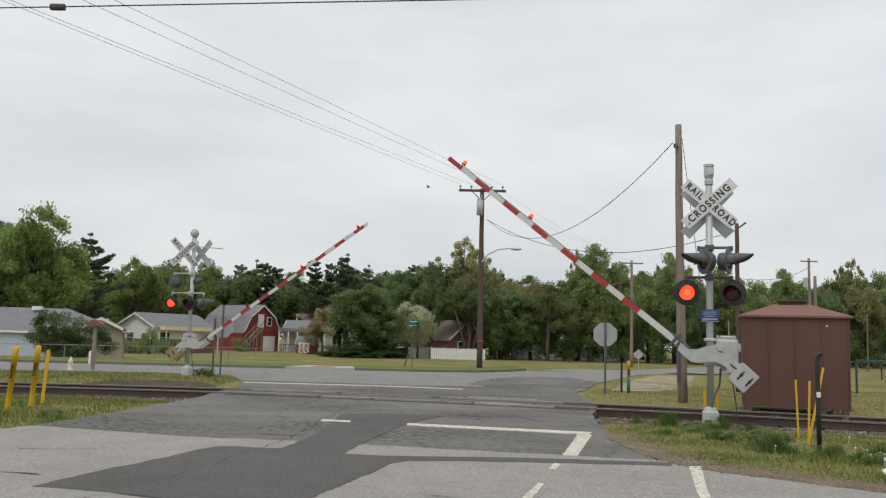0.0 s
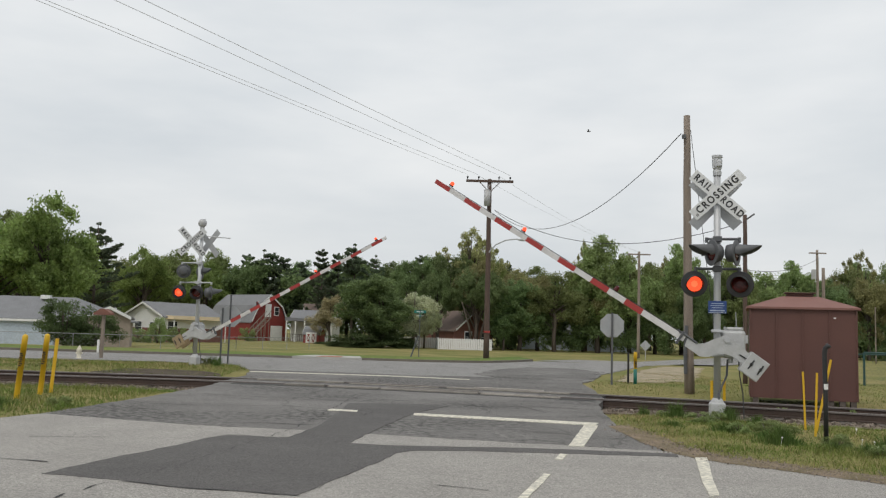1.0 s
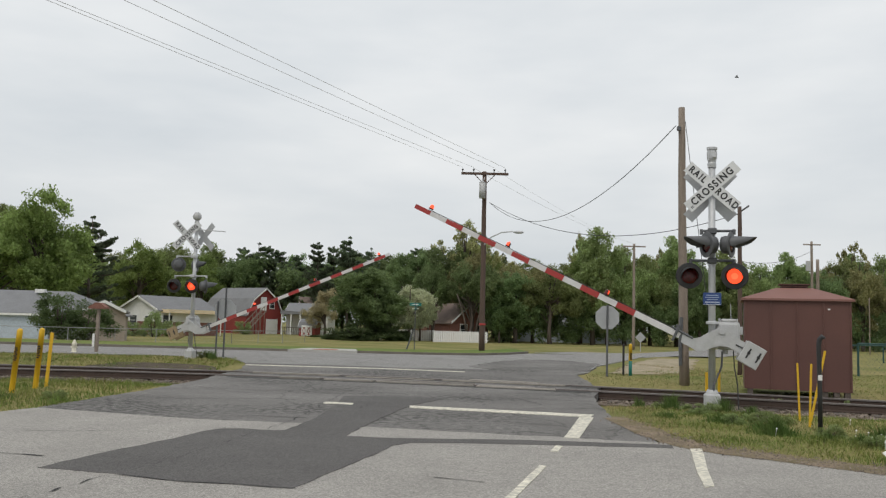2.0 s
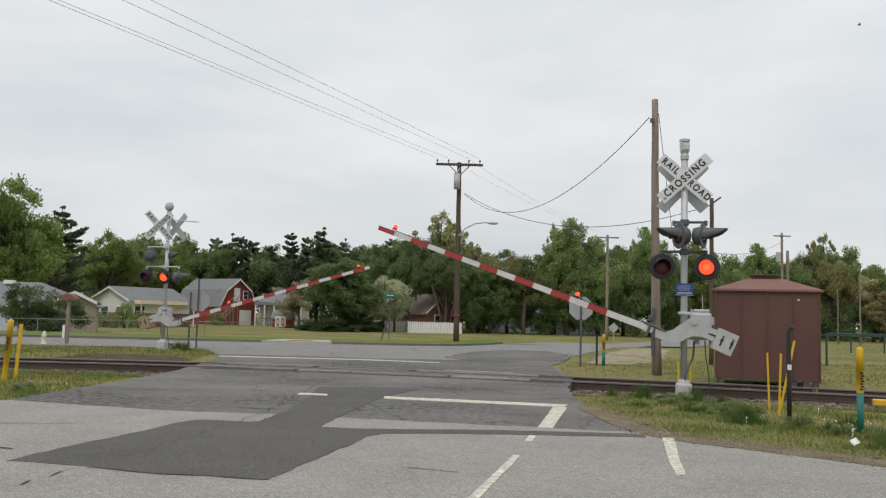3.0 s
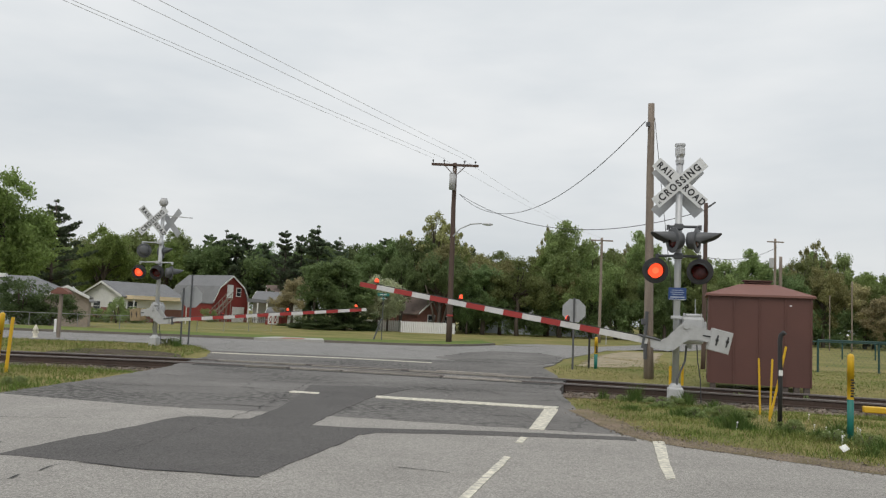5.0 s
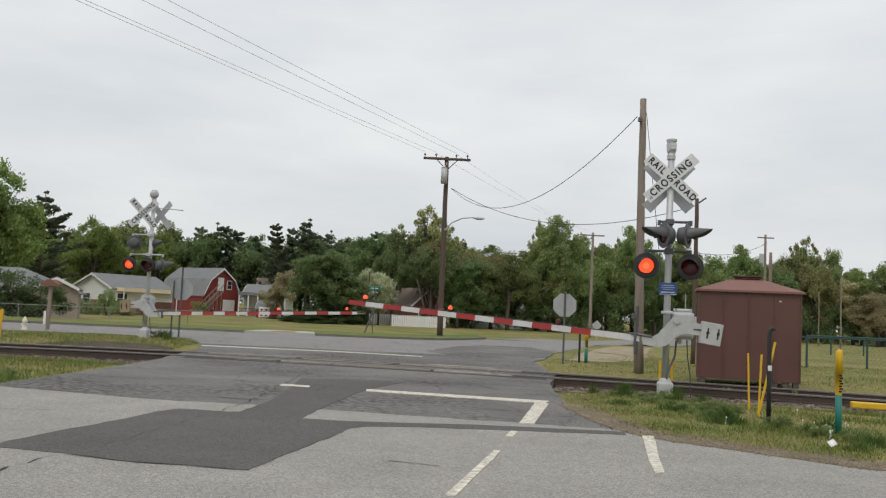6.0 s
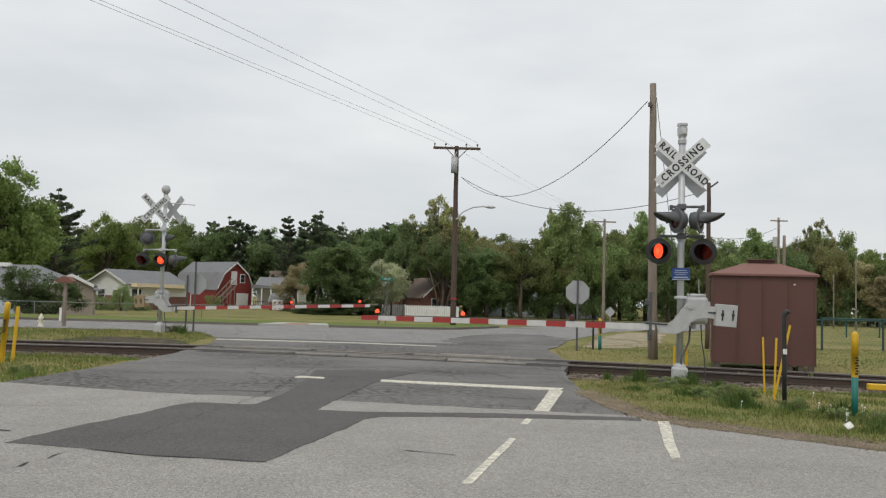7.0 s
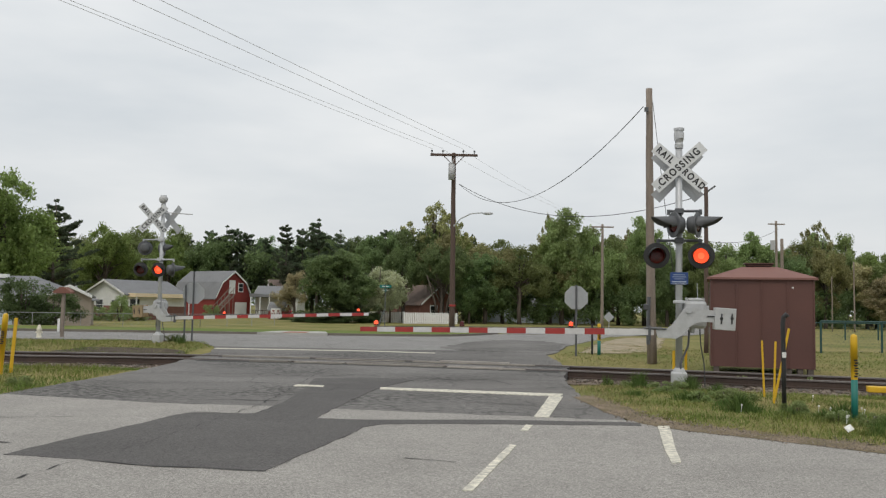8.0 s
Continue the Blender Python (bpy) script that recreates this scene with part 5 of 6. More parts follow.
# ---- shed ----
def shed():
    t = thing("equipment_shed", pose(8.15, 21.5, 0, rz=-17.0), "reddish-brown sheet-metal equipment shed on skids", "shed")
    w, d, z0, z1 = 2.37, 2.0, 0.1, 2.22
    bm = bmesh.new()
    prism(bm, [(-w / 2, -d / 2), (w / 2, -d / 2), (w / 2, d / 2), (-w / 2, d / 2)], z0, z1)
    part("wall", bm, M["shed"], t, "brown metal panels")
    for k in range(5):
        bm = bmesh.new()
        x = -w / 2 + 0.02 + (w - 0.04) * k / 4
        box(bm, (x, -d / 2 - 0.012, (z0 + z1) / 2), (0.035, 0.03, z1 - z0 - 0.02), bevel=0.006)
        part("panel_seam", bm, M["shed"], t)
    bm = bmesh.new()
    o = 0.07
    lo = [bm.verts.new((sx * (w / 2 + o), sy * (d / 2 + o), z1)) for sx, sy in ((-1, -1), (1, -1), (1, 1), (-1, 1))]
    lo2 = [bm.verts.new((v.co.x, v.co.y, z1 + 0.05)) for v in lo]
    hi = [bm.verts.new((sx * 0.42, sy * 0.3, z1 + 0.34)) for sx, sy in ((-1, -1), (1, -1), (1, 1), (-1, 1))]
    bm.faces.new(lo[::-1]), bm.faces.new(hi)
    for k in range(4):
        j = (k + 1) % 4
        bm.faces.new((lo[k], lo[j], lo2[j], lo2[k])), bm.faces.new((lo2[k], lo2[j], hi[j], hi[k]))
    # roof brown is about twice as light as the walls
    part("roof", bm, M["shedroof"], t, "lighter red-brown hipped roof")
    bm = bmesh.new()
    box(bm, (0, 0, z1 + 0.385), (0.62, 0.45, 0.05), bevel=0.01)
    box(bm, (0, 0, z1 + 0.43), (0.72, 0.55, 0.025), bevel=0.008)
    part("roof_vent", bm, M["shed"], t, "low ridge vent")
    bm = bmesh.new()
    box(bm, (0.7, -d / 2 - 0.012, 2.03), (0.05, 0.012, 0.03), None)
    part("wall_light", bm, M["trimwhite"], t)
    for x in (-1.05, 0.6, 0.85, 1.08):
        bm = bmesh.new()
        box(bm, (x, -d / 2 + 0.12, 0.0), (0.13, 0.2, 0.24), bevel=0.01)
        part("skid_block", bm, M["timber"], t)


shed()


# ---- roadside markers ----
def marker(name, x, y, h, r, label, material, tilt=(0, 0), cap=True, lower=None, category="marker post"):
    t = thing(name, pose(x, y, ground_z(x, y) - 0.03, tilt[0], tilt[1], 0), label, category, "marker posts")
    bm = bmesh.new()
    z0 = h * 0.48 if lower else 0.0
    if cap:
        lathe(bm, [(r, z0), (r, h * 0.72), (r * 1.03, h * 0.72), (r * 1.03, h - r), (r * 0.8, h - r * 0.4), (0, h)], None, 14)
    else:
        box(bm, (0, 0, h / 2), (r * 2.2, r * 0.9, h), bevel=0.006)
    part("post", bm, M[material], t, "", cap)
    if lower:
        bm = bmesh.new()
        cyl(bm, (0, 0, 0), (0, 0, z0), r, seg=14)
        part("lower_post", bm, M[lower], t, "dark green lower half", True)
    if cap:
        bm = bmesh.new()
        for k in range(7):
            box(bm, (0.25 * r * (k % 2), -r - 0.002, h * (0.52 + 0.03 * k)), (r * 1.0, 0.006, 0.022), None)
        part("warning_print", bm, M["letter"], t)
    return t


marker("pipeline_marker", 5.82, 11.87, 1.22, 0.045, "yellow and green pipeline marker post in the grass", "yellow", lower="green")
marker("pipeline_marker", 5.23, 27.38, 1.05, 0.055, "yellow and green pipeline marker beside the road", "yellow", lower="green")
marker("pipeline_marker", -8.19, 15.33, 1.2, 0.05, "leaning yellow pipeline marker post", "yellow", (0, 4))
marker("pipeline_marker", -8.24, 16.28, 1.2, 0.05, "leaning yellow pipeline marker post", "yellow", (0, 3))
marker("pipeline_marker", -8.25, 16.72, 1.1, 0.03, "slim yellow marker stake", "yellow", (0, 3), cap=False)
marker("marker_stake", 5.65, 14.69, 1.0, 0.016, "thin yellow marker stake in the grass", "yellow", (0, -2), cap=False)
marker("marker_stake", 5.42, 13.7, 1.02, 0.016, "thin yellow marker stake in the grass", "yellow", (0, 2), cap=False)
marker("marker_stake", 5.58, 14.1, 1.25, 0.018, "leaning yellow marker stake", "yellow", (0, 12), cap=False)
marker("marker_stake", 5.05, 27.6, 1.02, 0.03, "dark stake beside the yellow marker", "black", cap=False)
marker("marker_stake", 6.1, 21.9, 0.62, 0.03, "yellow stake behind the rails", "yellow", cap=False)
marker("marker_stake", 6.5, 22.2, 0.6, 0.03, "yellow stake behind the rails", "yellow", cap=False)
vp = thing("vent_pipe", pose(5.19, 12.73, -0.08), "black steel vent pipe with bent top", "pipe")
bm = bmesh.new()
tube(bm, [(0, 0, 0), (0.0, 0, 0.7), (-0.01, 0, 1.36), (0.0, -0.01, 1.44), (0.025, -0.02, 1.475), (0.045, -0.03, 1.44)], [0.034, 0.034, 0.034, 0.036, 0.042, 0.042], 12)
part("pipe", bm, M["black"], vp, "", True)
bm = bmesh.new()
lathe(bm, [(0.036, 0.84), (0.0365, 0.92)], None, 12)
part("label_band", bm, M["trimwhite"], vp, "white label wrapped on the pipe")
bm = bmesh.new()
box(bm, (9.15, 16.92, -0.06), (1.1, 0.22, 0.12), Matrix.Rotation(radians(-18), 4, "Z"), bevel=0.02)
tagged(mesh_object("rail_block", bm, M["yellow"]), "yellow painted metal block beside the rail", "block")
bm = bmesh.new()
box(bm, (4.98, 10.3, 0.055), (0.085, 0.085, 0.012), Matrix.Rotation(radians(-28), 4, "Z") @ Matrix.Rotation(radians(52), 4, "X") @ Matrix.Rotation(radians(38), 4, "Z"), bevel=0.004)
tagged(mesh_object("litter", bm, M["trimwhite"]), "crumpled white paper cup on the grass", "litter")


def octagon(r):
    return [(r * math.cos(radians(22.5 + 45 * k)), r * math.sin(radians(22.5 + 45 * k))) for k in range(8)]


def back_sign(x, y, z, r, rz, label, posts=((0.0, 0.0),), top=0.25, bent=0):
    t = thing("stop_sign", pose(x, y, -0.1, rz=rz), label, "road sign", "road signs")
    bm = bmesh.new()
    prism(bm, octagon(r), -0.004, 0.004, Matrix.Translation((0, 0.05, z + 0.1)) @ XZ)
    part("sign_plate", bm, M["signback"], t, "bare grey back of an octagonal sign")
    for px, h in posts:
        bm = bmesh.new()
        box(bm, (px, 0, (z + r + h) / 2), (0.06, 0.05, z + r + h), bevel=0.008)
        part("sign_post", bm, M["hood"], t, "dark steel post")


back_sign(4.32, 26.34, 1.78, 0.385, -4, "back of a grey octagonal stop sign on a steel post", ((0.0, 0.1),))
back_sign(-9.0, 31.6, 1.75, 0.42, 8, "back of a grey octagonal sign behind the signal", ((0.0, 0.5), (-0.28, 0.0)))
t = thing("street_sign", pose(-2.68, 44.42, 0.05, rz=12), "green street-name sign on a thin post", "street sign")
bm = bmesh.new()
cyl(bm, (0, 0, 0), (0, 0, 2.5), 0.025, seg=8)
part("sign_post", bm, M["hood"], t)
for z, r in ((2.38, 0), (2.18, 90)):
    bm = bmesh.new()
    box(bm, (0, 0, z), (0.62, 0.02, 0.16), Matrix.Rotation(radians(r), 4, "Z"), bevel=0.004)
    blade = part("name_blade", bm, M["green"], t, "green name plate")
    bm = bmesh.new()
    box(bm, (0, -0.013, z), (0.36, 0.004, 0.035), Matrix.Rotation(radians(r), 4, "Z") if not r else None)
    part("print_bar", bm, M["trimwhite"], blade)
t = thing("leaning_post", pose(-3.1, 44.2, 0.0, 0, 18, 0), "dark leaning metal post", "post")
bm = bmesh.new()
cyl(bm, (0, 0, 0), (0, 0, 1.25), 0.04, seg=8)
part("post", bm, M["hood"], t)
t = thing("wooden_post", pose(-14.39, 33.0, -0.05), "weathered wooden post with red roof-shaped top", "post")
bm = bmesh.new()
box(bm, (0, 0, 0.95), (0.12, 0.12, 1.9), bevel=0.015)
part("shaft", bm, M["wood"], t)
bm = bmesh.new()
prism(bm, [(-0.33, 1.72), (0.33, 1.72), (0.33, 1.79), (0.08, 1.96), (-0.08, 1.96), (-0.33, 1.79)], -0.2, 0.2, XZ)
part("post_cap", bm, M["brick"], t, "red-brown pitched cap")
bm = bmesh.new()
box(bm, (-0.1, -0.1, 0.5), (0.09, 0.04, 0.5), bevel=0.01)
part("white_plate", bm, M["trimwhite"], t)
t = thing("hydrant", pose(-14.9, 32.2, -0.05), "cream-white fire hydrant in the grass", "hydrant")
bm = bmesh.new()
lathe(bm, [(0.12, 0), (0.12, 0.05), (0.08, 0.08), (0.08, 0.3), (0.1, 0.32), (0.09, 0.38), (0.05, 0.46), (0.025, 0.52), (0, 0.53)], None, 14)
cyl(bm, (-0.12, 0, 0.24), (0.12, 0, 0.24), 0.035, seg=10)
part("barrel", bm, M["cream"], t, "", True)
t = thing("road_sign", pose(16.2, 80.0, -0.6), "back of a small diamond road sign", "road sign", "road signs")
bm = bmesh.new()
cyl(bm, (0, 0, 0), (0, 0, 1.6), 0.03, seg=8)
part("sign_post", bm, M["galv2"], t)
bm = bmesh.new()
prism(bm, [(0.5, 0), (0, 0.5), (-0.5, 0), (0, -0.5)], -0.004, 0.004, Matrix.Translation((0, 0.04, 1.35)) @ XZ)
part("sign_plate", bm, M["signback"], t)


# ---- dandelion clocks ----
rng0 = random.Random(77)
bm0 = bmesh.new()
cyl(bm0, (0, 0, 0), (0.01, 0, 0.11), 0.003, seg=5)
bmesh.ops.create_icosphere(bm0, subdivisions=1, radius=0.014, matrix=Matrix.Translation((0.01, 0, 0.12)))
flower_mesh = None
for k in range(16):
    x, y = (6.05 + rng0.uniform(-0.5, 0.7), 11.75 + rng0.uniform(-0.6, 0.8)) if k < 9 else (rng0.uniform(4.2, 6.5), rng0.uniform(11.0, 14.0))
    if flower_mesh is None:
        fl = mesh_object("dandelion", bm0, M["trimwhite"])
        flower_mesh = fl.data
    else:
        fl = new("dandelion", flower_mesh)
    fl.matrix_basis = pose(x, y, ground_z(x, y) - 0.005, rng0.uniform(-8, 8), 0, rng0.uniform(0, 360))
    tagged(fl, "white dandelion seed head in the grass", "flower", "dandelions")


# ---- fences ----
def wire_fence(name, pts, h, material, label, spacing=2.4, mesh_step=0.0, rail_r=0.025, z=0.05):
    t = thing(name, pose(0, 0, z), label, "fence", "fences")
    for (x0, y0), (x1, y1) in zip(pts, pts[1:]):
        ln = math.hypot(x1 - x0, y1 - y0)
        n = max(1, int(ln / spacing))
        for k in range(n + 1):
            bm = bmesh.new()
            x, y = x0 + (x1 - x0) * k / n, y0 + (y1 - y0) * k / n
            cyl(bm, (x, y, 0), (x, y, h), rail_r * 1.2, seg=8)
            part("fence_post", bm, M[material], t)
        bm = bmesh.new()
        cyl(bm, (x0, y0, h), (x1, y1, h), rail_r, seg=6)
        part("top_rail", bm, M[material], t)
        if mesh_step:
            bm = bmesh.new()
            m = int(ln / mesh_step)
            for k in range(m):
                for s in (-1, 1):
                    ta, tb = k / m, (k + s * h / mesh_step) / m
                    lo, hi = 0.0, 1.0
                    if tb < 0:
                        hi = ta / (ta - tb)
                    elif tb > 1:
                        hi = (1 - ta) / (tb - ta)
                    pa = Vector((x0 + (x1 - x0) * ta, y0 + (y1 - y0) * ta, 0.03))
                    te = ta + (tb - ta) * hi
                    pb = Vector((x0 + (x1 - x0) * te, y0 + (y1 - y0) * te, h * hi))
                    if (pb - pa).length > 0.05:
                        cyl(bm, pa, pb, 0.0025, seg=3, caps=False)
            part("wire_mesh", bm, M[material], t, "woven wire mesh")


wire_fence("chain_fence", [(-30, 51), (-22.0, 53.0), (-16.0, 58.0), (-12.5, 66.0)], 0.9, "chain", "low grey chain-link fence along the lawn", 2.6, 0.3, 0.018, -0.28)
wire_fence("green_fence", [(14.0, 31.0), (22.0, 33.5), (36.0, 38.0)], 1.15, "greenwire", "dark green chain-link fence across the grass", 2.4, 0.2, 0.035, 0.0)
wire_fence("sports_fence", [(22.0, 62.0), (44.0, 70.0), (70.0, 80.0)], 1.3, "greenwire", "distant blue-green sports field fence", 3.0, 0.6, 0.05, -0.56)


def picket_fence(pts, h):
    t = thing("picket_fence", pose(0, 0, -0.6), "white painted picket fence before the trees", "fence", "fences")
    bm0 = bmesh.new()
    prism(bm0, [(-0.09, 0), (0.09, 0), (0.09, h - 0.12), (0, h), (-0.09, h - 0.12)], -0.015, 0.015, XZ)
    me = None
    for (x0, y0), (x1, y1) in zip(pts, pts[1:]):
        ln = math.hypot(x1 - x0, y1 - y0)
        a = math.degrees(math.atan2(y1 - y0, x1 - x0))
        n = int(ln / 0.21)
        for k in range(n):
            if me is None:
                ob = part("picket", bm0, M["trimwhite"], t)
                me = ob.data
            else:
                ob = new("picket", me)
                ob.parent = t
            ob.matrix_basis = pose(x0 + (x1 - x0) * k / n, y0 + (y1 - y0) * k / n, 0, rz=a)
        bm = bmesh.new()
        for z in (0.3, h - 0.35):
            cyl(bm, (x0, y0 + 0.03, z), (x1, y1 + 0.03, z), 0.035, seg=5)
        part("fence_rail", bm, M["trimwhite"], t)


picket_fence([(-10.3, 104.0), (-4.1, 103.0), (-3.7, 99.0), (2.6, 100.5)], 1.35)


# ---- houses ----
def house(name, x, y, rz, length, depth, wall_h, roof_h, wall, roof, label, windows=(), gambrel=False, base=None, trim=True, chimney=None, gable=None, over=0.35, hip=0.0):
    """Ridge along local x; the front faces -y, gable ends face +x and -x. windows: (side, along, z, w, h, kind)."""
    t = thing(name, pose(x, y, ground_z(x, y) - 0.02, rz=rz), label, "house", "houses along the street")
    if gambrel:
        prof = [(-depth / 2, 0), (depth / 2, 0), (depth / 2, wall_h), (depth * 0.33, wall_h + roof_h * 0.57), (0, wall_h + roof_h), (-depth * 0.33, wall_h + roof_h * 0.57), (-depth / 2, wall_h)]
    else:
        prof = [(-depth / 2, 0), (depth / 2, 0), (depth / 2, wall_h), (0, wall_h + roof_h), (-depth / 2, wall_h)]
    turn = Matrix.Rotation(radians(90), 4, "Z") @ XZ
    bm = bmesh.new()
    prism(bm, prof, -length / 2, length / 2, turn)
    if hip:
        bm.free()
        bm = bmesh.new()
        prism(bm, [(-length / 2, -depth / 2), (length / 2, -depth / 2), (length / 2, depth / 2), (-length / 2, depth / 2)], 0, wall_h)
    part("wall", bm, M[wall], t)
    if gable:
        for s in (-1, 1):
            bm = bmesh.new()
            prism(bm, [p for p in prof if p[1] >= wall_h], s * length / 2 - 0.01, s * length / 2 + 0.02, turn)
            part("gable", bm, M[gable], t)
    if base:
        bm = bmesh.new()
        prism(bm, [(-length / 2 - 0.03, -depth / 2 - 0.03), (length / 2 + 0.03, -depth / 2 - 0.03), (length / 2 + 0.03, depth / 2 + 0.03), (-length / 2 - 0.03, depth / 2 + 0.03)], 0, base[1])
        part("wall_base", bm, M[base[0]], t)
    top = prof[2:]
    bm = bmesh.new()
    if hip:
        eave = [bm.verts.new((sx * (length / 2 + over), sy * (depth / 2 + over), wall_h)) for sx, sy in ((-1, -1), (1, -1), (1, 1), (-1, 1))]
        lift = [bm.verts.new((v.co.x, v.co.y, wall_h + 0.1)) for v in eave]
        r0, r1 = (bm.verts.new((sx * (length / 2 - hip), 0, wall_h + roof_h)) for sx in (-1, 1))
        bm.faces.new(eave[::-1])
        for k in range(4):
            bm.faces.new((eave[k], eave[(k + 1) % 4], lift[(k + 1) % 4], lift[k]))
        for face in ((lift[0], lift[1], r1, r0), (lift[1], lift[2], r1), (lift[2], lift[3], r0, r1), (lift[3], lift[0], r0)):
            bm.faces.new(face)
        top_runs = ()
    else:
        top_runs = zip(top, top[1:])
    for (a0, z0), (a1, z1) in top_runs:
        if z1 > z0 and a0 == depth / 2:
            k = over / max(0.1, math.hypot(a1 - a0, z1 - z0))
            a0, z0 = a0 + (a0 - a1) * k, z0 + (z0 - z1) * k
        if z1 < z0 and a1 == -depth / 2:
            k = over / max(0.1, math.hypot(a1 - a0, z1 - z0))
            a1, z1 = a1 + (a1 - a0) * k, z1 + (z1 - z0) * k
        prism(bm, [(a0, z0 + 0.01), (a0, z0 + 0.13), (a1, z1 + 0.13), (a1, z1 + 0.01)], -length / 2 - over, length / 2 + over, turn)
    part("roof", bm, M[roof], t)
    if trim:
        for s in (-1, 1):
            bm = bmesh.new()
            for (a0, z0), (a1, z1) in zip(top, top[1:]):
                prism(bm, [(a0, z0 - 0.12), (a0, z0 + 0.1), (a1, z1 + 0.1), (a1, z1 - 0.12)], s * (length / 2 + over + 0.02) - 0.03, s * (length / 2 + over + 0.02) + 0.03, turn)
            part("roof_trim", bm, M["trimwhite"], t, "white roof edge board")
    for side, along, z, w, h, kind in windows:
        mm = {"front": pose(along, -depth / 2, z), "right": pose(length / 2, along, z, rz=90), "left": pose(-length / 2, along, z, rz=-90)}[side]
        bm = bmesh.new()
        box(bm, (0, -0.03, 0), (w + 0.16, 0.1, h + 0.16), bevel=0.01)
        wob = part("door" if kind == "door" else "window", bm, M["trimwhite"], t)
        wob.matrix_basis = mm
        if kind != "door":
            bm = bmesh.new()
            for s in (-1, 1):
                box(bm, (0, -0.082, s * h / 4), (w, 0.01, h / 2 - 0.04), None)
            part("pane", bm, M["glass"], wob)
        else:
            bm = bmesh.new()
            for k in range(3):
                box(bm, (0, -0.085, -h / 2 + h * (k + 0.5) / 3), (w * 0.9, 0.012, h / 3 - 0.05), None, bevel=0.004)
            part("door_panel", bm, M["trimwhite"], wob)
    if chimney:
        bm = bmesh.new()
        box(bm, (chimney, 0, wall_h + roof_h + 0.2), (0.6, 0.6, 1.2), bevel=0.02)
        part("chimney", bm, M["brick"], t)
    return t


left_house = house("house", -37.2, 65.3, 5, 19.0, 8.0, 1.95, 1.85, "tan", "shingle", "low grey-roofed house with pale blue and tan walls", [("front", 7.9, 1.2, 1.1, 0.9, "window")], hip=3.2, trim=False)
bm = bmesh.new()
box(bm, (-1.6, -4.05, 0.99), (15.8, 0.1, 1.94), bevel=0.01)
garage_front = part("garage_front", bm, M["siding"], left_house, "pale blue siding")
for k in range(8):
    bm = bmesh.new()
    box(bm, (-1.6, -4.11, 0.14 + 0.24 * k), (15.7, 0.03, 0.215), bevel=0.006)
    part("siding_board", bm, M["siding"], garage_front)
bm = bmesh.new()
box(bm, (0, -4.36, 1.93), (19.6, 0.06, 0.16), bevel=0.01)
part("fascia", bm, M["trimwhite"], left_house, "white eaves board")
bm = bmesh.new()
box(bm, (4.2, -0.7, 3.75), (0.7, 0.5, 0.3), bevel=0.02)
part("roof_vent", bm, M["trimwhite"], left_house)
house("house", -27.1, 62.8, -64, 4.0, 3.0, 2.3, 0.72, "tan", "shingle", "tan brick house wing with white gable trim", over=0.3)
house("house", -33.9, 96.4, 58, 8.0, 7.0, 2.75, 1.5, "trimwhite", "shingle", "white house with grey roof and brick base", [("front", -3.0, 1.7, 1.2, 1.1, "window"), ("left", 0.9, 1.6, 1.1, 1.1, "window"), ("left", -1.6, 1.6, 0.9, 1.0, "window")], base=("brick", 1.5))
t = thing("awning", pose(-30.9, 94.4, -0.58, rz=58), "tan porch awning on the white house", "awning")
bm = bmesh.new()
prism(bm, [(-3.8, 2.45), (3.8, 2.45), (3.8, 2.85), (-3.8, 2.85)], -0.35, 1.2, XZ)
part("canopy", bm, M["awning"], t)
for x in (-3.6, 3.6):
    bm = bmesh.new()
    box(bm, (x, -1.1, 1.22), (0.1, 0.1, 2.45), bevel=0.01)
    part("awning_post", bm, M["trimwhite"], t)
house("barn", -32.2, 122.2, -37, 9.4, 6.4, 2.7, 3.7, "barnred", "shingle", "red gambrel-roofed barn with white trim", [("right", -0.25, 4.25, 0.85, 1.7, "door"), ("right", 1.25, 4.2, 0.7, 1.1, "window"), ("right", 1.35, 1.05, 1.9, 2.0, "door")], gambrel=True, over=0.3)
t = thing("outside_stair", pose(-28.4, 116.8, -0.58, rz=-37), "weathered wooden outside stair at the barn", "stair")
for k in range(13):
    bm = bmesh.new()
    box(bm, (0.6, -3.2 + 0.26 * k, 0.2 + 0.24 * k), (0.95, 0.27, 0.05), None)
    part("step", bm, M["wood"], t)
for x in (0.1, 1.1):
    bm = bmesh.new()
    cyl(bm, (x, -3.3, 0.1), (x, 0.1, 3.2), 0.07, seg=6)
    cyl(bm, (x, -3.3, 1.0), (x, 0.1, 4.1), 0.05, seg=6)
    for k in range(6):
        cyl(bm, (x, -3.2 + 0.6 * k, 0.0), (x, -3.2 + 0.6 * k, 1.1 + 0.55 * k), 0.045, seg=5)
    part("stair_side", bm, M["wood"], t)
house("porch_house", -23.0, 126.0, 0, 6.0, 7.0, 3.0, 1.5, "trimwhite", "shingle", "house with a white-posted porch behind the barn", [("front", 1.2, 1.6, 0.9, 1.2, "window")])
t = thing("porch", pose(-23.4, 120.6, -0.58), "white porch with posts and low roof", "porch")
bm = bmesh.new()
prism(bm, [(-2.8, 2.9), (2.8, 2.9), (2.8, 3.15), (-2.8, 3.4)], -1.9, 1.2, XZ)
part("roof", bm, M["shingle"], t)
for x in (-2.6, -1.3, 0.0, 1.3, 2.6):
    bm = bmesh.new()
    box(bm, (x, -1.1, 1.45), (0.16, 0.16, 2.9), bevel=0.01)
    part("porch_post", bm, M["trimwhite"], t)
bm = bmesh.new()
for k in range(22):
    box(bm, (-2.6 + k * 0.245, -1.15, 0.55), (0.07, 0.04, 1.0), None)
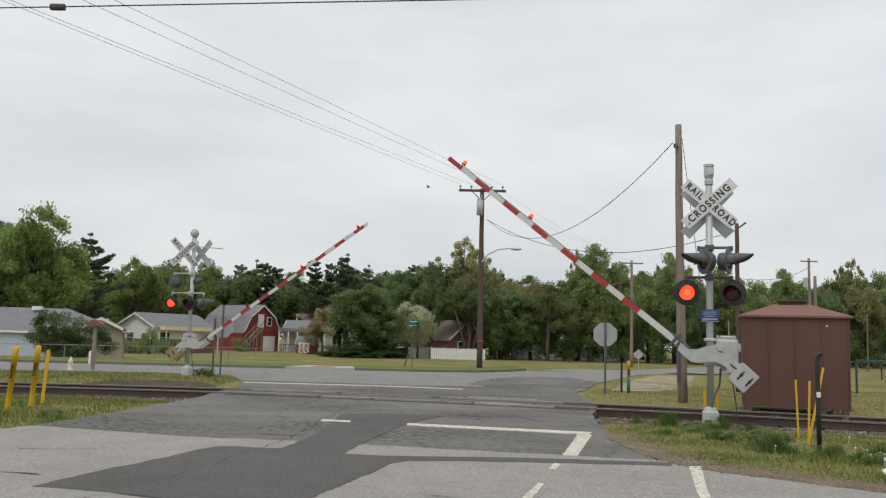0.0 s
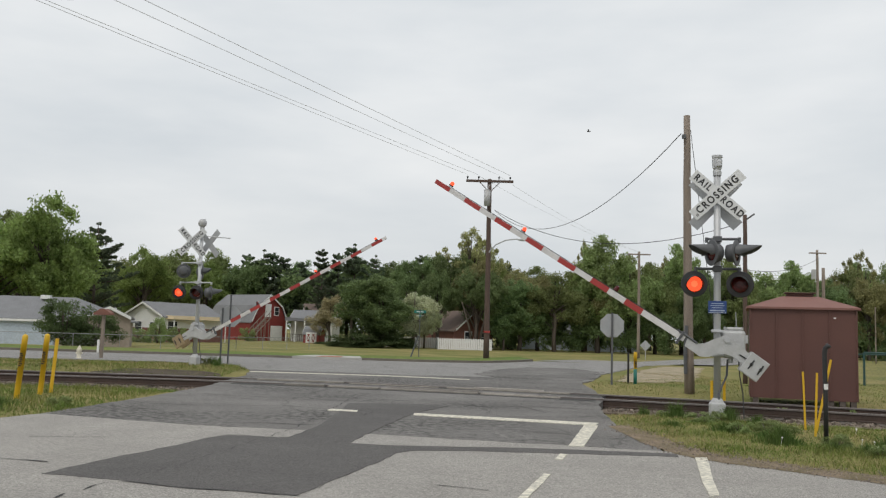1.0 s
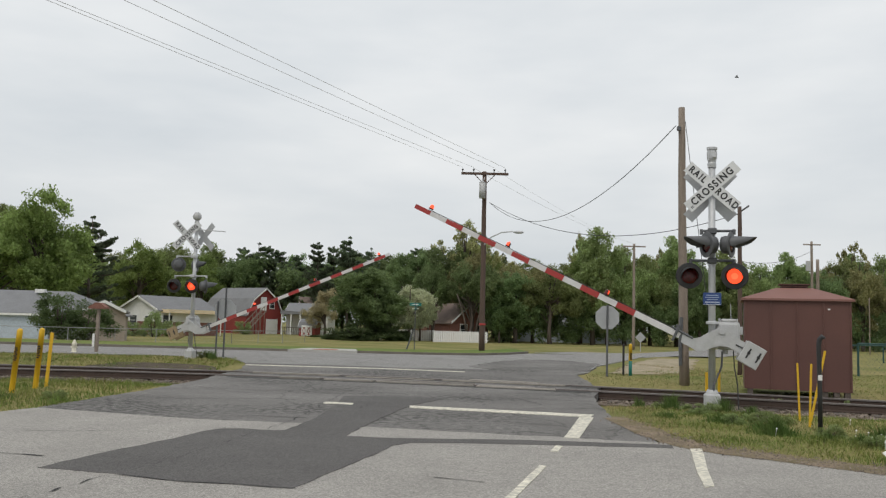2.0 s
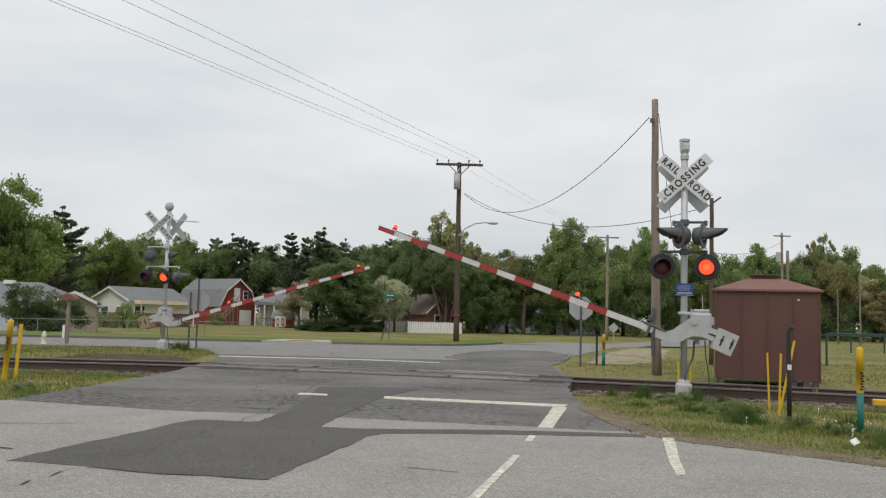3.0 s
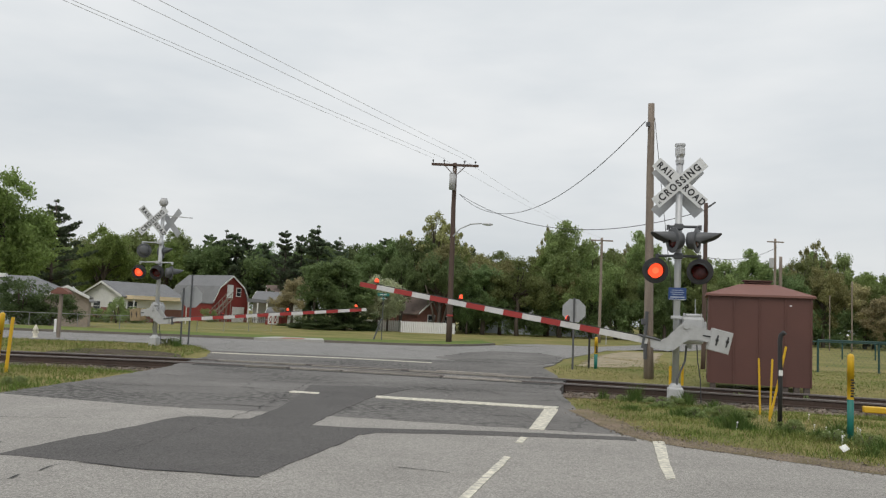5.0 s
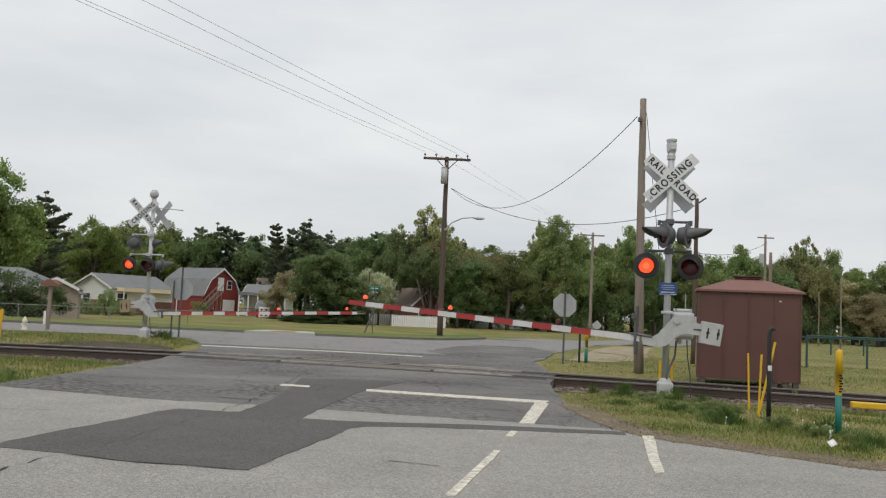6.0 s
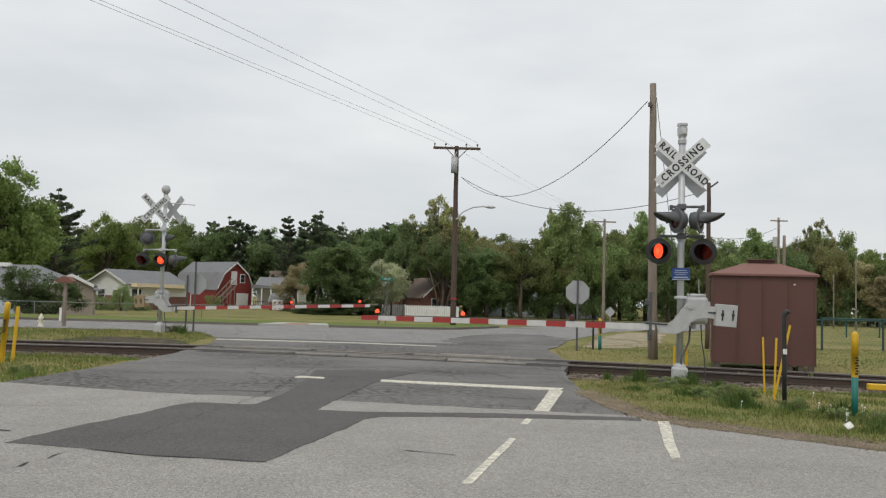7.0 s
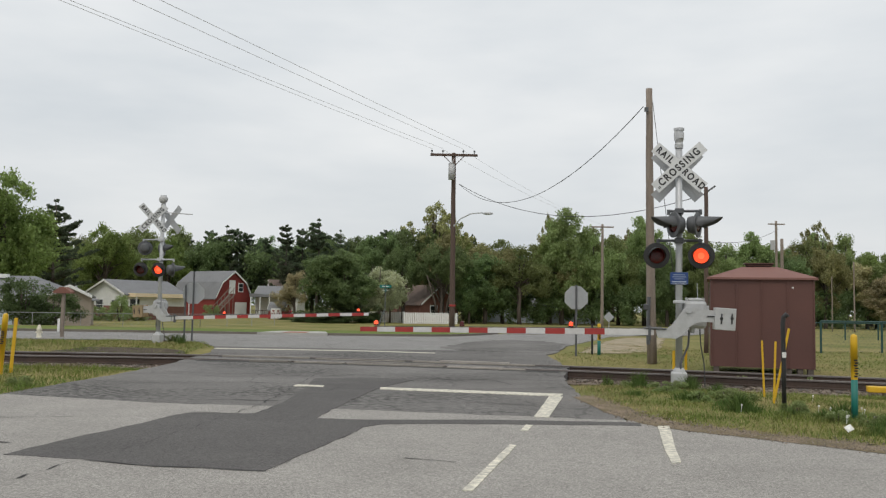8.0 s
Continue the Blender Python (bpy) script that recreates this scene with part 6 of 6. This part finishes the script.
box(bm, (0, -1.15, 1.05), (5.3, 0.07, 0.08), None)
part("railing", bm, M["timber"], t, "dark porch railing")
garden_shed = house("garden_shed", -20.6, 112.0, -12, 2.2, 2.0, 1.2, 0.95, "barnred", "shingle", "small garden shed with white crossed doors", [("front", 0.0, 0.75, 1.3, 1.2, "door")], gambrel=True, over=0.15)
for sx in (-1, 1):
    bm = bmesh.new()
    box(bm, (sx * 0.33, -1.12, 0.72), (0.58, 0.03, 1.1), bevel=0.004)
    leaf_door = part("door_leaf", bm, M["barnred"], garden_shed, "dark red door leaf with white braces")
    bm = bmesh.new()
    for ang in (-1, 1):
        box(bm, (sx * 0.33, -1.145, 0.72), (1.2, 0.03, 0.09), Matrix.Rotation(radians(ang * 62), 4, "Y"), None)
    for zz in (0.2, 1.24):
        box(bm, (sx * 0.33, -1.15, zz), (0.58, 0.03, 0.09), None)
    for xx in (-0.26, 0.26):
        box(bm, (sx * 0.33 + xx, -1.15, 0.72), (0.08, 0.03, 1.1), None)
    part("door_brace", bm, M["trimwhite"], leaf_door)
house("house", -25.2, 142.0, 12, 5.0, 6.0, 4.4, 1.5, "cream", "shingle2", "two-storey pale house with brown roof", [("front", -1.3, 4.2, 0.9, 1.2, "window"), ("front", 1.3, 4.2, 0.9, 1.2, "window")], chimney=1.5)
house("house", -2.0, 108.0, -50, 7.0, 6.0, 2.3, 2.3, "brick", "shingle2", "brown brick house half hidden by trees", [("right", -0.8, 1.5, 1.0, 1.2, "window"), ("right", 1.8, 1.5, 0.9, 1.1, "window")])
house("house", 15.0, 122.0, 0, 16.0, 7.0, 2.6, 1.6, "siding", "shingle", "pale house far behind the trees", [("front", -3.0, 1.4, 1.2, 1.0, "window"), ("front", 3.0, 1.4, 1.2, 1.0, "window")])


# ---- trees ----
def leaf_cloud(centers, radii, per, size, seed, flat=1.0, up=0.0):
    """Small pointed leaf sprays scattered through many small clumps."""
    rng = np.random.default_rng(seed)
    vs, n = [], 0
    for c, r in zip(centers, radii):
        d = rng.normal(0, 1, (per, 3))
        d /= np.linalg.norm(d, axis=1)[:, None]
        rad = r * rng.uniform(0.05, 1.0, per) ** 0.5 * rng.uniform(0.8, 1.25, per)
        p = np.array(c) + d * rad[:, None] * (1, 1, flat)
        a = rng.normal(0, 1, (per, 3))
        a[:, 2] += up
        a /= np.linalg.norm(a, axis=1)[:, None]
        b = np.cross(a, rng.normal(0, 1, (per, 3)))
        b /= np.linalg.norm(b, axis=1)[:, None]
        s = size * rng.uniform(0.55, 1.4, per)[:, None]
        vs.append(np.stack([p - a * s * 0.5 - b * s * 0.3, p - a * s * 0.35 + b * s * 0.38, p + a * s * 0.6], 1).reshape(-1, 3))
        n += per
    me = bpy.data.meshes.new("crown")
    me.from_pydata(np.concatenate(vs).tolist(), [], np.arange(3 * n).reshape(-1, 3).tolist())
    return me


def tree_proto(kind, seed, material, label, per=135, lobes=19, leaf=0.021, shape=(0.36, 0.34), center=0.56, category="tree"):
    """A tree one metre high and about one metre wide, scaled where it stands."""
    rng = random.Random(seed)
    t = thing("tree", pose(0, 0, -50), label, category, "trees")
    cs, rs = [], []
    bm = bmesh.new()
    flat = 0.8
    if kind == "pine":
        flat = 0.42
        tube(bm, [(0.01 * math.sin(k), 0.01 * math.cos(2 * k), k / 6) for k in range(7)], [0.022 - 0.003 * k for k in range(7)], 7)
        z = 0.26
        while z < 1.0:
            reach = 0.46 * (1.06 - z) ** 0.62 * rng.uniform(0.5, 1.25) + 0.03
            for k in range(rng.randint(4, 6) if z < 0.8 else rng.randint(2, 3)):
                a = rng.uniform(0, 6.28)
                rr = reach * rng.uniform(0.5, 1.2)
                lift = rr * rng.uniform(0.05, 0.42)
                tip = Vector((math.cos(a) * rr, math.sin(a) * rr, z + lift))
                tube(bm, [(0, 0, z), (tip.x * 0.55, tip.y * 0.55, z + lift * 0.35), tuple(tip)], [0.007, 0.005, 0.002], 4)
                for f in (0.22, 0.36, 0.5, 0.62, 0.74, 0.85, 0.94, 1.03):
                    side = rng.uniform(-0.05, 0.05)
                    cs.append((tip.x * f - math.sin(a) * side, tip.y * f + math.cos(a) * side, z + lift * f ** 1.5 + 0.012))
                    rs.append((0.022 + 0.02 * rng.random()) * (1.3 - 0.5 * f))
            z += rng.uniform(0.04, 0.095)
        cs.append((0, 0, 1.0))
        rs.append(0.03)
    elif kind == "bush":
        for k in range(lobes):
            a, r = rng.uniform(0, 6.28), math.sqrt(rng.random()) * 0.42
            cs.append((math.cos(a) * r, math.sin(a) * r, rng.uniform(0.1, 0.9) * (1 - 0.75 * r)))
            rs.append(rng.uniform(0.07, 0.16))
        for k in range(5):
            a = rng.uniform(0, 6.28)
            tube(bm, [(0, 0, 0), (0.1 * math.cos(a), 0.1 * math.sin(a), 0.3), (0.2 * math.cos(a), 0.2 * math.sin(a), 0.65)], [0.02, 0.014, 0.006], 5)
    else:
        tube(bm, [(0, 0, 0), (0.008, 0.0, 0.15), (-0.005, 0.01, 0.32), (0.01, 0, 0.5), (0.0, 0.0, 0.82)], [0.03, 0.024, 0.02, 0.014, 0.004], 8)
        if kind == "high":
            for a in (0.4, 2.3, 4.4):
                tube(bm, [(0.05 * math.cos(a), 0.05 * math.sin(a), 0), (0.12 * math.cos(a), 0.12 * math.sin(a), 0.28), (0.26 * math.cos(a), 0.26 * math.sin(a), 0.6)], [0.022, 0.016, 0.008], 6)
        for k in range(lobes):
            while True:
                p = Vector((rng.uniform(-1, 1), rng.uniform(-1, 1), rng.uniform(-1, 1)))
                if 0.3 < p.length < 1.0:
                    break
            w = 1.0 - 0.35 * max(0, p.z)
            c = Vector((p.x * shape[0] * w, p.y * shape[0] * w, center + p.z * shape[1]))
            big = rng.uniform(0.09, 0.16)
            z0 = rng.uniform(0.2, 0.5)
            mid = Vector((c.x * 0.45, c.y * 0.45, z0 + (c.z - z0) * 0.55))
            tube(bm, [(0, 0, z0), tuple(mid), tuple(c)], [0.012, 0.008, 0.002], 5)
            for j in range(4 if kind == "sparse" else 13):
                q = Vector((rng.gauss(0, 1), rng.gauss(0, 1), rng.gauss(0.25, 1))).normalized() * big * rng.uniform(0.45, 1.15)
                e = c + Vector((q.x, q.y, q.z * 0.85))
                cs.append(tuple(e))
                rs.append(rng.uniform(0.03, 0.06) if kind == "sparse" else rng.uniform(0.045, 0.085))
                if kind == "sparse":
                    tube(bm, [tuple(mid), tuple(c.lerp(e, 0.5)), tuple(e)], [0.005, 0.003, 0.001], 4)
    part("trunk", bm, M["bark"], t, "", True)
    me = leaf_cloud(cs, rs, per, leaf, seed, flat, 0.0)
    me.materials.append(M[material])
    crown = new("crown", me)
    crown.parent = t
    return t


PROTO = dict(
    broad=tree_proto("broad", 1, "leaf_green", "leafy green deciduous tree behind the field"),
    broad2=tree_proto("broad", 2, "leaf_green", "rounded green deciduous tree at the wood edge", shape=(0.38, 0.35), center=0.54),
    dark=tree_proto("broad", 3, "leaf_dark", "dense dark green broadleaf tree", lobes=21, shape=(0.36, 0.33), center=0.55),
    high=tree_proto("high", 14, "leaf_dark", "dark green tree on several bare stems", lobes=17, shape=(0.40, 0.24), center=0.70),
    light=tree_proto("broad", 4, "leaf_light", "yellow-green leafy spring tree", lobes=18, shape=(0.34, 0.35), center=0.57),
    olive=tree_proto("broad", 5, "leaf_olive", "olive-brown budding broadleaf tree", lobes=18, per=115),
    sparse=tree_proto("sparse", 6, "leaf_olive", "thin pale budding tree with bare twigs", lobes=34, per=110, leaf=0.019),
    blossom=tree_proto("broad", 7, "leaf_blossom", "pale cream blossoming garden tree", lobes=16, per=120),
    rust=tree_proto("broad", 8, "leaf_rust", "rusty tan budding small tree", lobes=15, per=85),
    pine=tree_proto("pine", 9, "leaf_pine", "tall dark ragged pine tree", per=42, leaf=0.022),
    pine2=tree_proto("pine", 10, "leaf_pine", "tall dark green pine tree", per=42, leaf=0.022),
    bush=tree_proto("bush", 12, "leaf_shrub", "dense dark green garden shrub", lobes=40, per=420, leaf=0.028, category="shrub"),
    bush_light=tree_proto("bush", 13, "leaf_green", "loose leafy green garden shrub", lobes=30, per=300, leaf=0.03, category="shrub"),
)


def plant(kind, rows):
    rng = random.Random(len(rows) * 7 + len(kind))
    tall, wide = (1.0, 1.0) if kind[:4] in ("pine", "bush") else (1.07, 1.16)
    for i, (x, y, h, w) in enumerate(rows[1:] + rows[:1]):
        m = pose(x, y, ground_z(x, y) - 0.05, rz=rng.uniform(0, 360)) @ Matrix.Diagonal((w * wide * rng.uniform(0.95, 1.1), w * wide * rng.uniform(0.95, 1.1), h * tall, 1))
        if i < len(rows) - 1:
            copy_thing(PROTO[kind], m)
        else:
            PROTO[kind].matrix_basis = m


plant("broad", [(15.9, 108.0, 13.5, 9.3), (27.3, 112.0, 13.1, 8.9), (34.0, 112.0, 11.6, 8.9), (44.1, 118.0, 12.0, 8.6), (-45.4, 150.0, 14.3, 9.0), (62.5, 115.0, 10.9, 9.2), (-85.0, 153.0, 20.0, 12.0), (-79.3, 154.9, 19.2, 12.0), (-56.0, 157.0, 14.5, 12.5), (0.5, 131.5, 13.2, 9.2), (4.5, 141.4, 12.5, 10.7), (11.0, 135.7, 11.8, 11.2), (24.8, 141.2, 14.2, 11.1), (28.9, 140.0, 13.2, 9.8), (62.6, 138.6, 13.9, 10.4), (73.9, 144.5, 11.5, 9.4), (70.6, 134.5, 9.2, 9.7), (74.3, 134.4, 9.5, 10.4)])
plant("broad2", [(10.3, 106.0, 10.2, 9.1), (20.2, 110.0, 12.4, 8.8), (39.2, 115.0, 11.7, 8.4), (52.1, 122.0, 13.0, 8.9), (63.7, 132.0, 15.0, 7.9), (-51.4, 150.0, 14.4, 10.0), (23.9, 112.0, 11.8, 8.2), (-82.7, 153.0, 22.1, 11.1), (-69.2, 150.1, 15.4, 12.4), (-68.7, 161.5, 14.7, 11.1), (-62.3, 152.4, 13.4, 12.6), (-7.1, 158.9, 13.7, 10.1), (65.7, 136.0, 14.0, 8.7)])
plant("dark", [(-10.2, 97.0, 8.3, 9.7), (6.0, 106.0, 8.7, 8.4), (29.2, 108.0, 9.6, 7.2), (-23.8, 150.0, 12.2, 9.0), (46.0, 114.0, 10.4, 7.6), (4.0, 104.0, 6.2, 4.8), (-92.4, 158.9, 21.1, 13.0), (-51.4, 153.7, 13.3, 10.8), (-38.3, 150.1, 13.8, 11.2), (-32.0, 156.3, 14.2, 11.0), (-22.5, 154.1, 15.1, 10.0), (-16.4, 157.5, 14.7, 12.4), (-10.4, 150.6, 13.8, 10.0), (-3.3, 128.9, 12.6, 9.2), (13.7, 134.9, 11.2, 9.3), (20.2, 136.8, 12.9, 10.0), (32.7, 128.2, 12.3, 9.6), (36.7, 132.9, 13.2, 9.1), (42.4, 140.5, 13.0, 10.7)] + [(47.8, 142.7, 11.7, 9.5), (49.4, 137.0, 12.0, 10.1), (53.9, 139.8, 13.0, 10.1), (82.0, 139.7, 10.7, 11.2)])
plant("high", [(0.6, 103.0, 9.0, 6.4), (-3.0, 115.0, 11.6, 9.0), (-6.6, 113.0, 10.8, 8.0), (-4.2, 103.6, 8.6, 4.2)])
plant("light", [(-43.9, 86.0, 14.5, 11.6), (-51.5, 90.0, 12.8, 11.2), (-0.8, 119.0, 13.0, 7.1), (-46.0, 118.0, 12.5, 9.0), (3.0, 125.0, 12.8, 7.5), (14.6, 112.0, 11.7, 6.7), (-45.7, 145.0, 12.7, 8.7), (62.0, 120.0, 10.4, 6.4)])
plant("olive", [(1.2, 112.0, 11.3, 8.2), (5.0, 114.0, 9.9, 6.8), (52.6, 115.0, 10.7, 7.6), (17.7, 108.0, 9.2, 7.2), (8.5, 110.0, 9.5, 7.3), (-73.8, 151.7, 16.1, 12.0), (-58.0, 152.0, 12.6, 10.7), (6.6, 135.2, 12.3, 8.7), (17.1, 131.1, 13.2, 9.7), (31.5, 140.2, 13.8, 11.6), (55.3, 137.9, 12.3, 10.8), (61.1, 142.7, 13.3, 10.6)])
plant("sparse", [(-0.6, 118.0, 15.6, 11.0), (1.6, 121.0, 14.6, 9.5), (59.7, 134.0, 15.8, 6.7), (27.5, 120.0, 12.8, 5.6), (15.4, 115.0, 14.1, 4.6)])
plant("blossom", [(-6.6, 99.0, 7.6, 5.9), (-5.5, 101.0, 6.8, 4.0)])
plant("rust", [(-18.3, 110.0, 6.0, 5.5), (59.8, 118.0, 8.7, 7.8), (60.1, 112.0, 6.9, 7.4)])
plant("pine", [(-45.0, 100.0, 13.7, 10.5), (-37.2, 150.0, 15.5, 11.0), (-33.3, 152.0, 14.0, 9.1), (-19.6, 140.0, 16.0, 11.2), (5.5, 135.0, 13.5, 5.4), (-16.3, 142.0, 14.4, 8.5), (-59.7, 110.0, 10.9, 7.3), (-42.1, 154.8, 13.2, 10.9), (-27.1, 154.4, 13.8, 12.1)])
plant("pine2", [(-24.9, 140.0, 14.9, 8.8), (-40.4, 152.0, 14.8, 10.1), (-8.5, 138.0, 14.2, 9.0), (-22.8, 143.0, 14.6, 7.6), (-30.4, 150.0, 13.5, 9.0), (-44.4, 152.0, 13.3, 9.1), (-35.4, 150.0, 15.0, 9.0), (-45.8, 150.7, 13.2, 11.6), (-34.3, 151.4, 14.4, 12.4), (-20.1, 156.5, 14.5, 12.8)])
plant("bush", [(-26.5, 55.0, 4.0, 3.8), (-24.8, 55.4, 2.9, 3.7), (-12.1, 96.0, 2.0, 8.9), (-11.6, 97.6, 3.2, 5.6), (-8.6, 98.2, 3.0, 5.0), (-17.9, 108.0, 0.5, 4.3), (-8.1, 98.0, 1.1, 3.9)])
plant("bush_light", [(-31.1, 84.0, 3.5, 2.5), (-33.9, 86.0, 2.0, 3.4), (-30.9, 88.0, 2.3, 3.5), (-29.4, 112.0, 2.4, 2.6), (6.9, 19.2, 0.4, 0.3), (8.4, 19.2, 0.4, 0.2), (5.0, 14.2, 0.3, 0.8), (4.8, 14.0, 0.3, 0.6), (3.9, 17.0, 0.3, 0.5), (4.2, 15.5, 0.3, 0.7), (4.6, 16.0, 0.3, 0.4), (5.3, 12.6, 0.3, 0.5), (5.4, 11.5, 0.3, 0.5), (5.7, 11.2, 0.3, 0.4), (3.5, 17.4, 0.3, 0.3), (4.3, 13.8, 0.3, 0.5), (-7.0, 14.5, 0.3, 0.6), (-9.5, 30.6, 0.4, 0.4)])


def far_woods():
    rng = np.random.default_rng(21)
    cs, rs = [], []
    for k in range(900):
        x = rng.uniform(-110, 150)
        y = 150 + rng.uniform(-5, 10)
        top = 9.6 + 1.6 * noise.noise((x * 0.07, 0, 4)) + 1.2 * noise.noise((x * 0.3, 2, 4))
        cs.append((x, y, rng.uniform(0.5, max(1.5, top))))
        rs.append(rng.uniform(1.2, 2.4))
    me = leaf_cloud(cs, rs, 190, 0.42, 22, 0.9)
    me.materials.append(M["leaf_dark"])
    tagged(new("far_woods", me), "dark green wood closing the far side of the fields", "woods", kind="stuff")
    cs, rs = [], []
    for k in range(520):
        x = rng.uniform(1, 85)
        y = 108 + rng.uniform(-2, 3) + max(0, x - 20) * 0.25
        cs.append((x, y, rng.uniform(0.1, 4.2)))
        rs.append(rng.uniform(0.7, 1.3))
    me = leaf_cloud(cs, rs, 190, 0.26, 23, 0.9)
    me.materials.append(M["leaf_dark"])
    tagged(new("undergrowth", me), "dark undergrowth below the trees", "undergrowth", kind="stuff")


far_woods()


# ---- bird ----
bird = thing("bird", pose(-2.83, 60.00, 12.40), "small dark bird flying across the sky", "bird")
bm = bmesh.new()
lathe(bm, [(0.0, -0.16), (0.03, -0.1), (0.05, 0.0), (0.035, 0.09), (0.0, 0.15)], Matrix.Rotation(radians(90), 4, "Y"), 10)
part("body", bm, M["black"], bird, "", True)
for s in (-1, 1):
    bm = bmesh.new()
    prism(bm, [(0.06, 0.0), (-0.06, 0.0), (-0.09, s * 0.24), (-0.02, s * 0.22)], 0.01, 0.022, Matrix.Rotation(radians(s * 22), 4, "X"))
    part("wing", bm, M["black"], bird)


# ---- movement ----
def motions():
    near_rows = [(0.0, 38.9), (0.5, 35.4), (1.0, 31.9), (1.5, 28.6), (2.0, 25.4), (3.0, 19.4), (3.5, 16.5), (4.0, 13.7), (5.5, 6.5), (6.0, 4.3), (6.5, 1.9), (7.0, -0.1), (7.5, -0.7), (8.0, -0.8)]
    far_rows = [(0.0, 34.6), (0.5, 31.2), (1.0, 27.8), (1.5, 24.6), (2.0, 21.5), (3.0, 15.8), (3.5, 13.2), (4.0, 10.3), (5.0, 5.2), (5.5, 4.0), (6.0, 2.8), (6.5, 2.4), (7.0, 2.4), (8.0, 2.2)]
    walk(near_arm, [(t, pose(0.17, -0.27, 1.50, 0, e, 0)) for t, e in near_rows])
    walk(far_arm, [(t, pose(0.04, -0.3, 1.28, 0, -e, 0)) for t, e in far_rows])
    walk(bird, [(0.0, pose(-2.83, 60.00, 12.40)), (8.0, pose(83.89, 60.00, 41.20))])
    to_right = (0.17, 1.43, 2.68, 3.92, 5.14, 6.35, 7.58)
    to_left = (0.85, 2.1, 3.32, 4.56, 5.8, 6.96)

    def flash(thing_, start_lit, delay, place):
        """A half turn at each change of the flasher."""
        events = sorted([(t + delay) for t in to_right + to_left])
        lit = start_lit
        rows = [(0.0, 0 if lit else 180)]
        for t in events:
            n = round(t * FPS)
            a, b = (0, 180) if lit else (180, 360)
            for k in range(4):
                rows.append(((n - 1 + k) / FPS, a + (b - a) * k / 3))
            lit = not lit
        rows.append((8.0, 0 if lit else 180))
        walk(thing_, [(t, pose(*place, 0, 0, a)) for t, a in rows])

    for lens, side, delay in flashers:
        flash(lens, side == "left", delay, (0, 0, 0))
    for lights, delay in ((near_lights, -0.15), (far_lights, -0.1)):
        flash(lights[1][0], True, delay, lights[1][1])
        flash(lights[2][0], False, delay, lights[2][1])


motions()
